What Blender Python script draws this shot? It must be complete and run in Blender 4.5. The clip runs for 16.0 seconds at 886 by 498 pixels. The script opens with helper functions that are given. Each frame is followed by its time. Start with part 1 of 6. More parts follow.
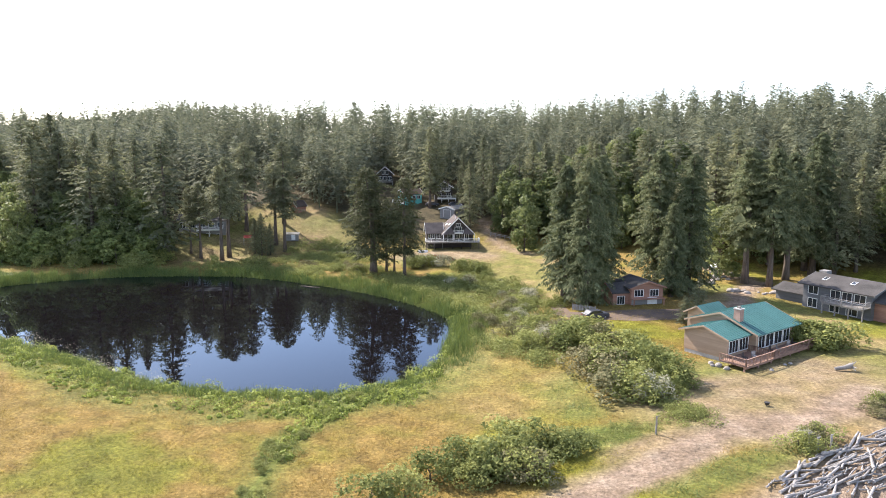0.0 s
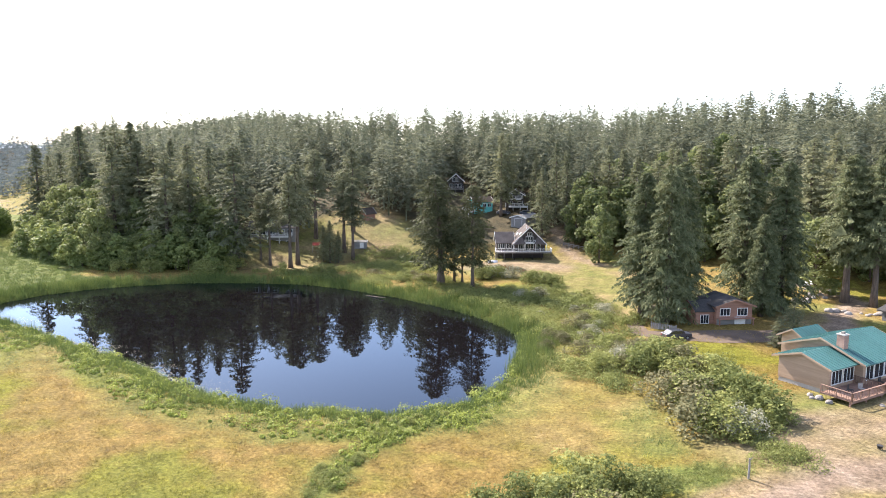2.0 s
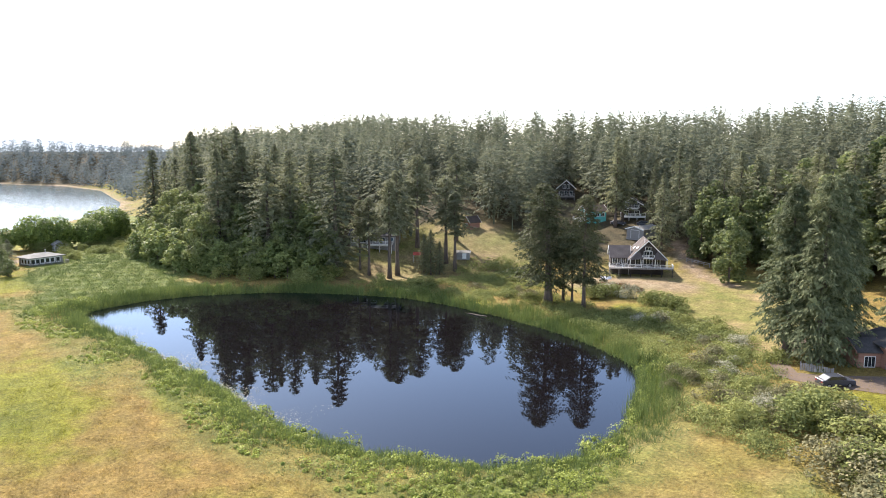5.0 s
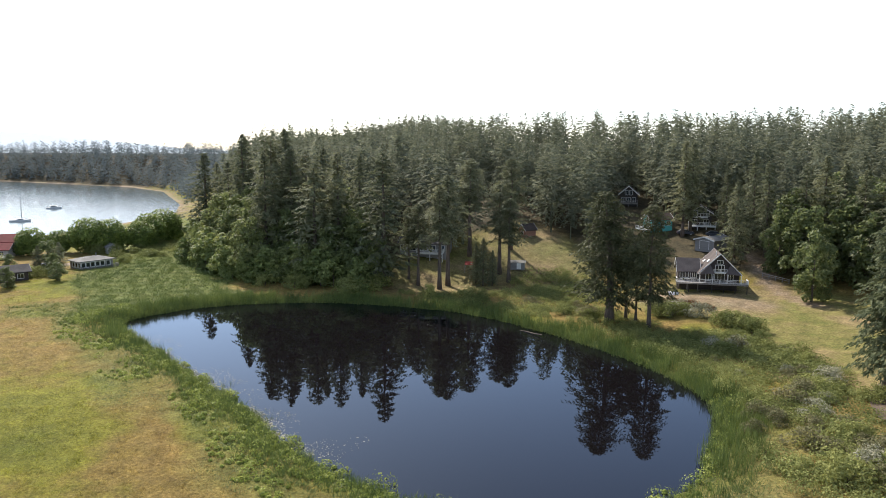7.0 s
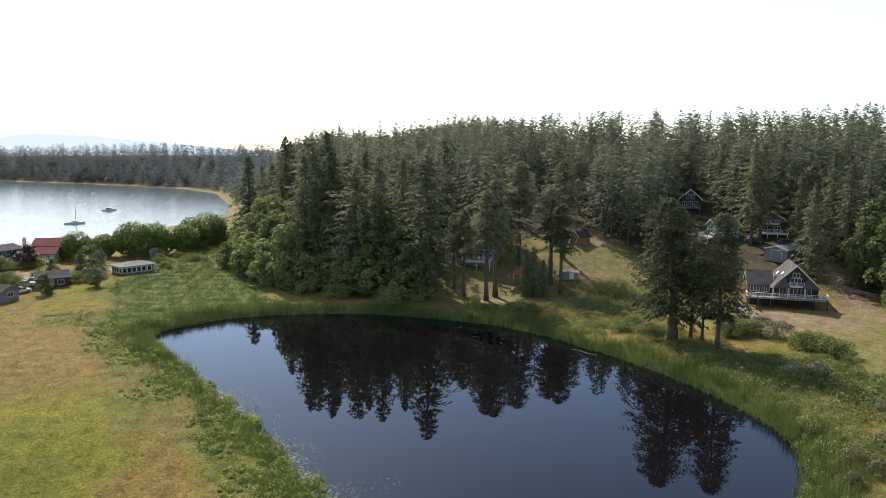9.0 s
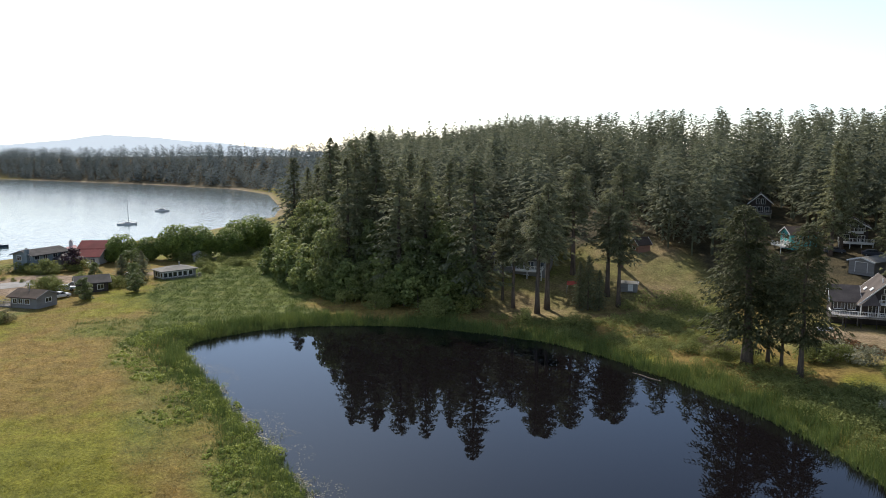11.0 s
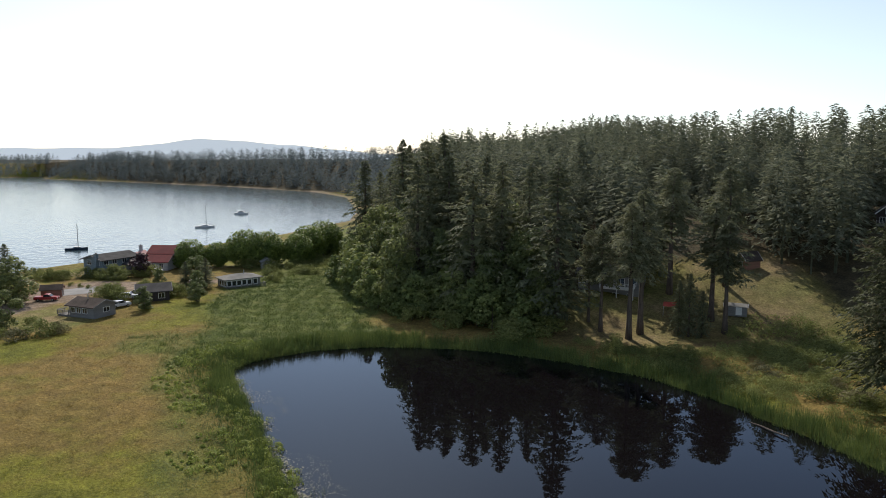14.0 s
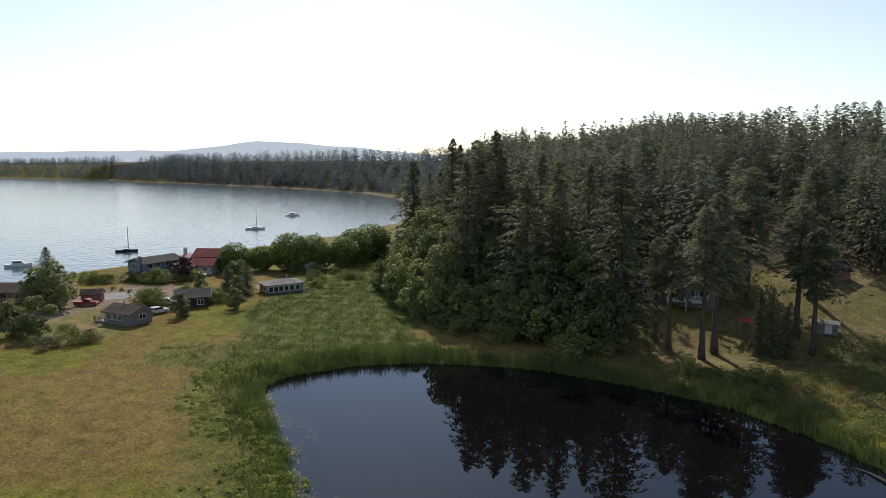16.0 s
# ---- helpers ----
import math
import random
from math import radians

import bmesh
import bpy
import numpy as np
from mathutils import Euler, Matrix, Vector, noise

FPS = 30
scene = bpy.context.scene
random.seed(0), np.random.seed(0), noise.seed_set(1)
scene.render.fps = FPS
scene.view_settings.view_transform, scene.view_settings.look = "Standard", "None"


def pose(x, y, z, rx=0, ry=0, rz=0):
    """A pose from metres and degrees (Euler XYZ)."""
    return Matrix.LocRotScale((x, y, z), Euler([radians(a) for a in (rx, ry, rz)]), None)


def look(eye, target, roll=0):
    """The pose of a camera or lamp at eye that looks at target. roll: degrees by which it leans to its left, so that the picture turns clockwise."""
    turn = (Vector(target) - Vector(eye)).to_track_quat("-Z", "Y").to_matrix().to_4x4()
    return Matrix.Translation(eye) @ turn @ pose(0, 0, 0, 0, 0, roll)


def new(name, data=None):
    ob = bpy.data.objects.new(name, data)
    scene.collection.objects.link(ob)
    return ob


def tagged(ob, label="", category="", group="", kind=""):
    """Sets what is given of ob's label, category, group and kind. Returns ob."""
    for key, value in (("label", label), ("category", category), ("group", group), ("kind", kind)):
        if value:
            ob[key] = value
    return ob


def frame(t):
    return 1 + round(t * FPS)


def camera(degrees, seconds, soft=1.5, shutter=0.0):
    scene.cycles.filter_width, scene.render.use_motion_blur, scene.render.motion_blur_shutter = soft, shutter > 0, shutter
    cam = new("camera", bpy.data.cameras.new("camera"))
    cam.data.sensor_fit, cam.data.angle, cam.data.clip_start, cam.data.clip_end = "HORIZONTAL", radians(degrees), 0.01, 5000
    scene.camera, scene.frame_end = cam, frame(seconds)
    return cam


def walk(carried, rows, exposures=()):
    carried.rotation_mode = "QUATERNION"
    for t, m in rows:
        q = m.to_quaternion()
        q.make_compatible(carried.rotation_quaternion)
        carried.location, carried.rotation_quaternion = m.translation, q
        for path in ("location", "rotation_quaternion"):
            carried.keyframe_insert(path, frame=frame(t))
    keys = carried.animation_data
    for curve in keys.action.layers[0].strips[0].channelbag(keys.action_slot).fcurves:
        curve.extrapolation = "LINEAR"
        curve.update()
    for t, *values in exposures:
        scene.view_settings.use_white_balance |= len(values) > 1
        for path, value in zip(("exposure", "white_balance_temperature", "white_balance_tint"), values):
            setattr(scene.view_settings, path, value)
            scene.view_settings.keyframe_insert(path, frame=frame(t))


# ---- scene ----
cam = camera(65.1, 16.0, soft=0.9)
PATH = [
    (0, (1.50, -0.14, 31.98), (-16.56, 97.05, 16.92), 0.17),
    (0.5, (1.64, 1.05, 31.95), (-19.60, 97.65, 17.20), 0.14),
    (1, (1.60, 2.39, 31.94), (-22.15, 98.44, 17.48), 0.07),
    (1.5, (1.41, 3.87, 31.96), (-24.31, 99.44, 17.68), 0.07),
    (2, (1.09, 5.48, 32.00), (-27.15, 100.36, 17.86), 0.04),
    (2.5, (0.66, 7.20, 32.06), (-31.69, 100.79, 18.10), 0.20),
    (3, (0.14, 9.03, 32.13), (-34.58, 101.77, 18.24), 0.18),
    (3.5, (-0.45, 10.95, 32.22), (-37.33, 102.88, 18.45), 0.22),
    (4, (-1.12, 12.96, 32.32), (-39.94, 104.09, 18.62), 0.22),
    (6.5, (-5.19, 23.84, 32.91), (-53.26, 110.47, 19.41), 0.07),
    (7, (-6.13, 26.10, 33.03), (-55.88, 111.81, 19.65), 0.22),
    (7.5, (-7.12, 28.38, 33.15), (-58.47, 113.13, 19.74), 0.10),
    (8, (-8.15, 30.65, 33.27), (-61.07, 114.44, 19.92), 0.07),
    (8.5, (-9.24, 32.91, 33.38), (-63.67, 115.73, 20.05), 0.05),
    (9, (-10.37, 35.15, 33.48), (-66.34, 116.95, 20.19), -0.00),
    (11.5, (-16.92, 45.95, 33.86), (-80.32, 122.17, 20.74), -0.04),
    (12, (-18.43, 48.01, 33.89), (-83.30, 122.99, 20.88), -0.05),
    (12.5, (-20.00, 50.04, 33.92), (-86.30, 123.76, 20.93), -0.11),
    (13, (-21.63, 52.03, 33.93), (-89.31, 124.50, 20.95), -0.13),
    (13.5, (-23.32, 54.01, 33.92), (-92.36, 125.21, 21.06), -0.14),
    (14, (-25.07, 55.97, 33.90), (-95.45, 125.85, 21.11), -0.07),
    (14.5, (-26.87, 57.93, 33.86), (-98.57, 126.47, 21.17), -0.11),
    (15, (-28.71, 59.89, 33.80), (-101.73, 127.03, 21.14), -0.14),
    (15.5, (-30.57, 61.88, 33.73), (-104.87, 127.61, 21.10), -0.20),
    (16, (-32.44, 63.90, 33.64), (-108.02, 128.16, 21.03), -0.28),
]
walk(cam, [(t, look(eye, target, roll)) for t, eye, target, roll in PATH],
     exposures=[(0, 1.56, 6420, 15), (2.0, 1.72, 6420, 16), (4.0, 1.95, 6420, 17), (5.2, 1.42, 6430, 14), (6.5, 0.95, 6440, 12), (9.0, 0.6, 6440, 11), (12.5, 0.15, 6450, 10), (16.0, -0.16, 6400, 10)])

# ---- world and sun ----
SUN_AZ, SUN_EL = 55.0, 40.0      # degrees to the left of +y, and above the horizon
world = bpy.data.worlds.new("sky")
scene.world = world
world.use_nodes = True
wn = world.node_tree
bg = wn.nodes["Background"]
sky = wn.nodes.new("ShaderNodeTexSky")
sky.sky_type = "NISHITA"
sky.sun_disc = False
sky.sun_elevation = radians(SUN_EL)
sky.sun_rotation = radians(-SUN_AZ)
sky.air_density, sky.dust_density, sky.ozone_density = 0.85, 0.7, 1.6
pale = wn.nodes.new("ShaderNodeHueSaturation")      # summer haze takes colour out of the sky
pale.inputs["Saturation"].default_value = 0.74
wn.links.new(sky.outputs[0], pale.inputs["Color"])
wn.links.new(pale.outputs[0], bg.inputs[0])
bg.inputs[1].default_value = 0.15
sun_dir = Vector((-math.sin(radians(SUN_AZ)) * math.cos(radians(SUN_EL)),
                  math.cos(radians(SUN_AZ)) * math.cos(radians(SUN_EL)), math.sin(radians(SUN_EL))))
lamp = bpy.data.lights.new("sun", "SUN")
lamp.energy, lamp.angle, lamp.color = 4.3, radians(0.53), (1.0, 0.92, 0.80)
sun = new("sun", lamp)
sun.matrix_world = look(sun_dir * 300, (0, 0, 0))

# ---- materials ----
MATS = {}


def material(name, color, color2=None, scale=1.0, rough=0.8, metal=0.0, bump=0.0, detail=6.0,
             fine=None, island=0.0, random_tint=0.0, through_light=0.0, spec=0.5, stretch=None):
    """A surface of two tones mixed by broad noise, with finer grain, relief and a spread from piece to piece."""
    if name in MATS:
        return MATS[name]
    m = bpy.data.materials.new(name)
    m.use_nodes = True
    nt = m.node_tree
    n, ln = nt.nodes, nt.links
    b = n["Principled BSDF"]
    b.inputs["Roughness"].default_value = rough
    b.inputs["Metallic"].default_value = metal
    b.inputs["Specular IOR Level"].default_value = spec
    color2 = color2 or tuple(c * 0.75 for c in color)
    tc = n.new("ShaderNodeTexCoord")
    src = tc.outputs["Object"]
    if stretch:
        mp = n.new("ShaderNodeMapping")
        mp.inputs["Scale"].default_value = stretch
        ln.new(src, mp.inputs[0])
        src = mp.outputs[0]
    big = n.new("ShaderNodeTexNoise")
    big.inputs["Scale"].default_value = scale
    big.inputs["Detail"].default_value = detail
    ln.new(src, big.inputs["Vector"])
    small = n.new("ShaderNodeTexNoise")
    small.inputs["Scale"].default_value = fine or scale * 9
    small.inputs["Detail"].default_value = 4
    ln.new(src, small.inputs["Vector"])
    add = n.new("ShaderNodeMath")
    add.operation = "ADD"
    ln.new(big.outputs[0], add.inputs[0])
    sub = n.new("ShaderNodeMath")
    sub.operation = "MULTIPLY_ADD"
    ln.new(small.outputs[0], sub.inputs[0])
    sub.inputs[1].default_value, sub.inputs[2].default_value = 0.6, -0.3
    ln.new(sub.outputs[0], add.inputs[1])
    ramp = n.new("ShaderNodeValToRGB")
    ramp.color_ramp.elements[0].position, ramp.color_ramp.elements[1].position = 0.32, 0.68
    ramp.color_ramp.elements[0].color, ramp.color_ramp.elements[1].color = (*color2, 1), (*color, 1)
    ln.new(add.outputs[0], ramp.inputs[0])
    out = ramp.outputs[0]
    for amount, node, sock in ((island, "ShaderNodeNewGeometry", "Random Per Island"), (random_tint, "ShaderNodeObjectInfo", "Random")):
        if amount:
            g = n.new(node)
            hsv = n.new("ShaderNodeHueSaturation")
            v = n.new("ShaderNodeMath")
            v.operation = "MULTIPLY_ADD"
            v.inputs[1].default_value, v.inputs[2].default_value = amount, 1 - amount / 2
            ln.new(g.outputs[sock], v.inputs[0])
            ln.new(v.outputs[0], hsv.inputs["Value"])
            h = n.new("ShaderNodeMath")
            h.operation = "MULTIPLY_ADD"
            h.inputs[1].default_value, h.inputs[2].default_value = -0.05 * amount, 0.5 + 0.025 * amount
            ln.new(g.outputs[sock], h.inputs[0])
            ln.new(h.outputs[0], hsv.inputs["Hue"])
            ln.new(out, hsv.inputs["Color"])
            out = hsv.outputs[0]
    ln.new(out, b.inputs["Base Color"])
    if bump:
        bp = n.new("ShaderNodeBump")
        bp.inputs["Strength"].default_value = min(1.0, bump)
        bp.inputs["Distance"].default_value = 0.05 * bump
        ln.new(small.outputs[0], bp.inputs["Height"])
        ln.new(bp.outputs[0], b.inputs["Normal"])
    if through_light:
        tr = n.new("ShaderNodeBsdfTranslucent")
        mixer = n.new("ShaderNodeMixShader")
        mixer.inputs[0].default_value = through_light
        ln.new(out, tr.inputs[0])
        ln.new(b.outputs[0], mixer.inputs[1])
        ln.new(tr.outputs[0], mixer.inputs[2])
        ln.new(mixer.outputs[0], n["Material Output"].inputs["Surface"])
    MATS[name] = m
    return m


FIR = material("fir_needles", (0.225, 0.235, 0.128), (0.14, 0.15, 0.083), 0.5, 0.75, island=0.5, random_tint=0.5, through_light=0.38, spec=0.25)
SHORE_FIR = material("shore_fir_needles", (0.115, 0.12, 0.055), (0.07, 0.078, 0.036), 0.5, 0.7, island=0.5, random_tint=0.2, through_light=0.3, spec=0.15)
CEDAR = material("cedar_sprays", (0.185, 0.205, 0.10), (0.105, 0.122, 0.06), 0.5, 0.75, island=0.5, random_tint=0.3, through_light=0.3, spec=0.2)
LEAF = material("broad_leaves", (0.225, 0.258, 0.098), (0.12, 0.148, 0.055), 0.6, 0.6, island=0.5, random_tint=0.45, through_light=0.48, spec=0.3)
ROUND_LEAF = material("maple_leaves", (0.21, 0.275, 0.06), (0.095, 0.135, 0.03), 0.6, 0.6, island=0.5, random_tint=0.2, through_light=0.28, spec=0.3)
UNDER_LEAF = material("undergrowth_leaves", (0.26, 0.30, 0.10), (0.14, 0.17, 0.055), 0.6, 0.65, island=0.5, random_tint=0.4, through_light=0.35, spec=0.2)
BUSH_LEAF = material("bramble_leaves", (0.285, 0.305, 0.10), (0.155, 0.175, 0.058), 0.4, 0.75, island=0.4, random_tint=0.4, through_light=0.35, spec=0.12)
DRY_BUSH = material("seeding_shrub", (0.25, 0.225, 0.11), (0.145, 0.14, 0.065), 0.6, 0.75, island=0.5, random_tint=0.3, through_light=0.25, spec=0.2)
PALE_BUSH = material("flowering_shrub", (0.46, 0.44, 0.33), (0.19, 0.20, 0.10), 1.6, 0.75, island=0.6, random_tint=0.3, through_light=0.25, spec=0.2)
PURPLE_LEAF = material("purple_leaves", (0.055, 0.02, 0.025), (0.025, 0.012, 0.014), 0.8, 0.6, island=0.5, through_light=0.2)
BARK = material("bark", (0.165, 0.128, 0.10), (0.07, 0.054, 0.043), 0.6, 0.95, bump=1.0, stretch=(6, 6, 0.8), random_tint=0.3)
REED = material("reeds", (0.165, 0.205, 0.055), (0.085, 0.125, 0.034), 0.06, 0.6, island=0.6, through_light=0.25, fine=0.6, spec=0.3)
MEADOW = [(0.30, (0.105, 0.122, 0.022)), (0.39, (0.178, 0.168, 0.030)), (0.46, (0.238, 0.163, 0.050)), (0.52, (0.208, 0.153, 0.042)), (0.58, (0.192, 0.184, 0.026)), (0.68, (0.130, 0.140, 0.022))]


def tones(m, scale, detail, stops, vector=None, rough=0.65):
    """A ramp of colours over broad noise."""
    n, ln = m.node_tree.nodes, m.node_tree.links
    if vector is None:
        vector = n.new("ShaderNodeTexCoord").outputs["Object"]
    t = n.new("ShaderNodeTexNoise")
    t.inputs["Scale"].default_value, t.inputs["Detail"].default_value = scale, detail
    t.inputs["Roughness"].default_value = rough
    ln.new(vector, t.inputs["Vector"])
    r = n.new("ShaderNodeValToRGB")
    r.color_ramp.elements[0].position, r.color_ramp.elements[0].color = stops[0][0], (*stops[0][1], 1)
    r.color_ramp.elements[1].position, r.color_ramp.elements[1].color = stops[-1][0], (*stops[-1][1], 1)
    for p, c in stops[1:-1]:
        r.color_ramp.elements.new(p).color = (*c, 1)
    ln.new(t.outputs[0], r.inputs[0])
    return r.outputs[0]


def mottled(m, color, vector):
    """The colour with tussocks a metre or two across, some dark, some pale."""
    n, ln = m.node_tree.nodes, m.node_tree.links
    t = n.new("ShaderNodeTexNoise")
    t.inputs["Scale"].default_value, t.inputs["Detail"].default_value, t.inputs["Roughness"].default_value = 0.4, 9, 0.78
    ln.new(vector, t.inputs["Vector"])
    r = n.new("ShaderNodeMapRange")
    r.inputs["From Min"].default_value, r.inputs["From Max"].default_value = 0.32, 0.68
    r.inputs["To Min"].default_value, r.inputs["To Max"].default_value = 0.55, 1.42
    ln.new(t.outputs[0], r.inputs["Value"])
    f = n.new("ShaderNodeTexNoise")
    f.inputs["Scale"].default_value, f.inputs["Detail"].default_value, f.inputs["Roughness"].default_value = 2.3, 5, 0.7
    ln.new(vector, f.inputs["Vector"])
    grain = n.new("ShaderNodeMapRange")
    grain.inputs["From Min"].default_value, grain.inputs["From Max"].default_value = 0.33, 0.67
    grain.inputs["To Min"].default_value, grain.inputs["To Max"].default_value = 0.6, 1.36
    ln.new(f.outputs[0], grain.inputs["Value"])
    both = n.new("ShaderNodeMath")
    both.operation = "MULTIPLY"
    ln.new(r.outputs[0], both.inputs[0])
    ln.new(grain.outputs[0], both.inputs[1])
    hsv = n.new("ShaderNodeHueSaturation")
    ln.new(both.outputs[0], hsv.inputs["Value"])
    ln.new(color, hsv.inputs["Color"])
    return hsv.outputs[0]


def flat_vector(m):
    """Ground coordinates with the height left out."""
    n, ln = m.node_tree.nodes, m.node_tree.links
    mp = n.new("ShaderNodeMapping")
    mp.inputs["Scale"].default_value = (1, 1, 0)
    ln.new(n.new("ShaderNodeTexCoord").outputs["Object"], mp.inputs[0])
    return mp.outputs[0]


def grass_material():
    """Blades that take the tones of the meadow they stand in."""
    m = bpy.data.materials.new("meadow_grass")
    m.use_nodes = True
    n, ln = m.node_tree.nodes, m.node_tree.links
    b = n["Principled BSDF"]
    b.inputs["Roughness"].default_value, b.inputs["Specular IOR Level"].default_value = 0.75, 0.2
    vec = flat_vector(m)
    col = mottled(m, tones(m, 0.026, 10, MEADOW, vec, 0.58), vec)
    hsv = n.new("ShaderNodeHueSaturation")
    g = n.new("ShaderNodeNewGeometry")
    v = n.new("ShaderNodeMath")
    v.operation = "MULTIPLY_ADD"
    v.inputs[1].default_value, v.inputs[2].default_value = 0.9, 0.85
    ln.new(g.outputs["Random Per Island"], v.inputs[0])
    ln.new(v.outputs[0], hsv.inputs["Value"])
    ln.new(col, hsv.inputs["Color"])
    ln.new(hsv.outputs[0], b.inputs["Base Color"])
    tr = n.new("ShaderNodeBsdfTranslucent")
    mixer = n.new("ShaderNodeMixShader")
    mixer.inputs[0].default_value = 0.5
    ln.new(hsv.outputs[0], tr.inputs[0])
    ln.new(b.outputs[0], mixer.inputs[1])
    ln.new(tr.outputs[0], mixer.inputs[2])
    ln.new(mixer.outputs[0], n["Material Output"].inputs["Surface"])
    return m


GRASS = grass_material()


def water(name, color, rough, wave, height, stretch=(1, 1, 1)):
    m = bpy.data.materials.new(name)
    m.use_nodes = True
    n, ln = m.node_tree.nodes, m.node_tree.links
    b = n["Principled BSDF"]
    b.inputs["Base Color"].default_value = (*color, 1)
    b.inputs["Roughness"].default_value = rough
    b.inputs["IOR"].default_value = 1.33
    tc = n.new("ShaderNodeTexCoord")
    mp = n.new("ShaderNodeMapping")
    mp.inputs["Scale"].default_value = stretch
    ln.new(tc.outputs["Object"], mp.inputs[0])
    w = n.new("ShaderNodeTexNoise")
    w.inputs["Scale"].default_value, w.inputs["Detail"].default_value = wave, 3
    ln.new(mp.outputs[0], w.inputs["Vector"])
    bp = n.new("ShaderNodeBump")
    bp.inputs["Strength"].default_value, bp.inputs["Distance"].default_value = 1.0, height
    ln.new(w.outputs[0], bp.inputs["Height"])
    ln.new(bp.outputs[0], b.inputs["Normal"])
    return m


POND_WATER = water("pond_water", (0.0055, 0.0045, 0.005), 0.012, 0.5, 0.003)
pn, pl = POND_WATER.node_tree.nodes, POND_WATER.node_tree.links     # peaty water with a cool mirror on top
pn["Principled BSDF"].inputs["Specular IOR Level"].default_value = 0.0
mirror = pn.new("ShaderNodeBsdfGlossy")
mirror.inputs["Color"].default_value, mirror.inputs["Roughness"].default_value = (0.67, 0.83, 1.0, 1), 0.012
edge = pn.new("ShaderNodeFresnel")
edge.inputs["IOR"].default_value = 1.3
pond_mix = pn.new("ShaderNodeMixShader")
pl.new(pn["Bump"].outputs[0], mirror.inputs["Normal"])
pl.new(edge.outputs[0], pond_mix.inputs[0])
pl.new(pn["Principled BSDF"].outputs[0], pond_mix.inputs[1])
pl.new(mirror.outputs[0], pond_mix.inputs[2])
pl.new(pond_mix.outputs[0], pn["Material Output"].inputs["Surface"])
SEA_WATER = water("sea_water", (0.05, 0.08, 0.09), 0.12, 0.2, 0.22, (1, 2.0, 1))

# ---- lie of the land ----


def smooth(a, b, v):
    k = np.clip((v - a) / (b - a), 0, 1)
    return k * k * (3 - 2 * k)


POND = [(-127.5, 110), (-128, 121), (-122.5, 132), (-109, 143.5), (-92, 150.3), (-72, 152), (-50, 144.5), (-36, 137), (-25.5, 129),
        (-19, 119), (-17.6, 106), (-18.6, 91), (-25, 82.5), (-36, 79.5), (-48, 79.5), (-60, 82.5), (-71, 88), (-88, 94), (-104, 100), (-121, 105.5)]


def closed_curve(pts, steps):
    """A smooth closed curve through the points."""
    p = np.array(pts, float)
    out = []
    for i in range(len(p)):
        a, b, c, d = p[i - 1], p[i], p[(i + 1) % len(p)], p[(i + 2) % len(p)]
        for k in range(steps):
            t = k / steps
            out.append(0.5 * (2 * b + (c - a) * t + (2 * a - 5 * b + 4 * c - d) * t * t + (3 * b - a - 3 * c + d) * t ** 3))
    return np.array(out)


def wobble(x, y, f, seed=0.0):
    """Cheap smooth noise in -1..1."""
    return (np.sin(x * f + 1.7 * np.sin(y * f * 0.8 + seed) + seed * 2.1) + np.sin(y * f * 1.13 + 1.9 * np.sin(x * f * 0.7 - seed) - seed)
            + 0.6 * np.sin((x + y) * f * 2.1 + seed) + 0.6 * np.sin((x - 1.3 * y) * f * 1.9 - seed * 1.3)) / 3.2


shore = closed_curve(POND, 6)
shore = shore + np.stack([wobble(shore[:, 0], shore[:, 1], 0.35, 1), wobble(shore[:, 0], shore[:, 1], 0.31, 4)], 1) * 0.5


def pond_gap(x, y):
    """Signed distance to the pond's shore, negative on the water."""
    x, y = np.atleast_1d(x).astype(float), np.atleast_1d(y).astype(float)
    best = np.full(x.shape, 1e9)
    inside = np.zeros(x.shape, bool)
    for a, b in zip(shore, np.roll(shore, -1, 0)):
        d = b - a
        t = np.clip(((x - a[0]) * d[0] + (y - a[1]) * d[1]) / (d @ d), 0, 1)
        best = np.minimum(best, (x - a[0] - t * d[0]) ** 2 + (y - a[1] - t * d[1]) ** 2)
        if a[1] != b[1]:
            inside ^= ((a[1] > y) != (b[1] > y)) & (x < a[0] + (y - a[1]) / (b[1] - a[1]) * d[0])
    return np.where(inside, -1, 1) * np.sqrt(best)


COAST_X = [-5000, -2600, -1900, -1600, -1560, -1475, -1455, -1210, -860, -650, -545, -400, -345, -310, -290, -270, -262, -252, -246, -240]
COAST_Y = [-300, 200, 340, 410, 520, 520, 434, 469, 497, 485, 445, 345, 297, 233, 173, 110, 94, 0, -400, -6000]
FOOT_X = [-460, -345, -235, -182, -140, -105, -85, -60, -30, 5, 40, 75, 150, 500]
FOOT_Y = [470, 345, 228, 172, 152, 160, 176, 192, 195, 195, 168, 152, 140, 100]


def coast_gap(x, y):
    """About the distance inland from the bay's shore, negative at sea."""
    cy = np.interp(x, COAST_X, COAST_Y)
    slope = (np.interp(x + 3, COAST_X, COAST_Y) - np.interp(x - 3, COAST_X, COAST_Y)) / 6
    return (y - cy) / np.sqrt(1 + slope ** 2)


def beach_gap(x, y):
    """Distance seaward of the driftwood line."""
    return 0.73 * (x - 25) - 0.68 * (y - 67) - 0.004 * np.minimum(x - 25, 0) ** 2


def up_hill(x, y):
    return y - np.interp(x, FOOT_X, FOOT_Y)


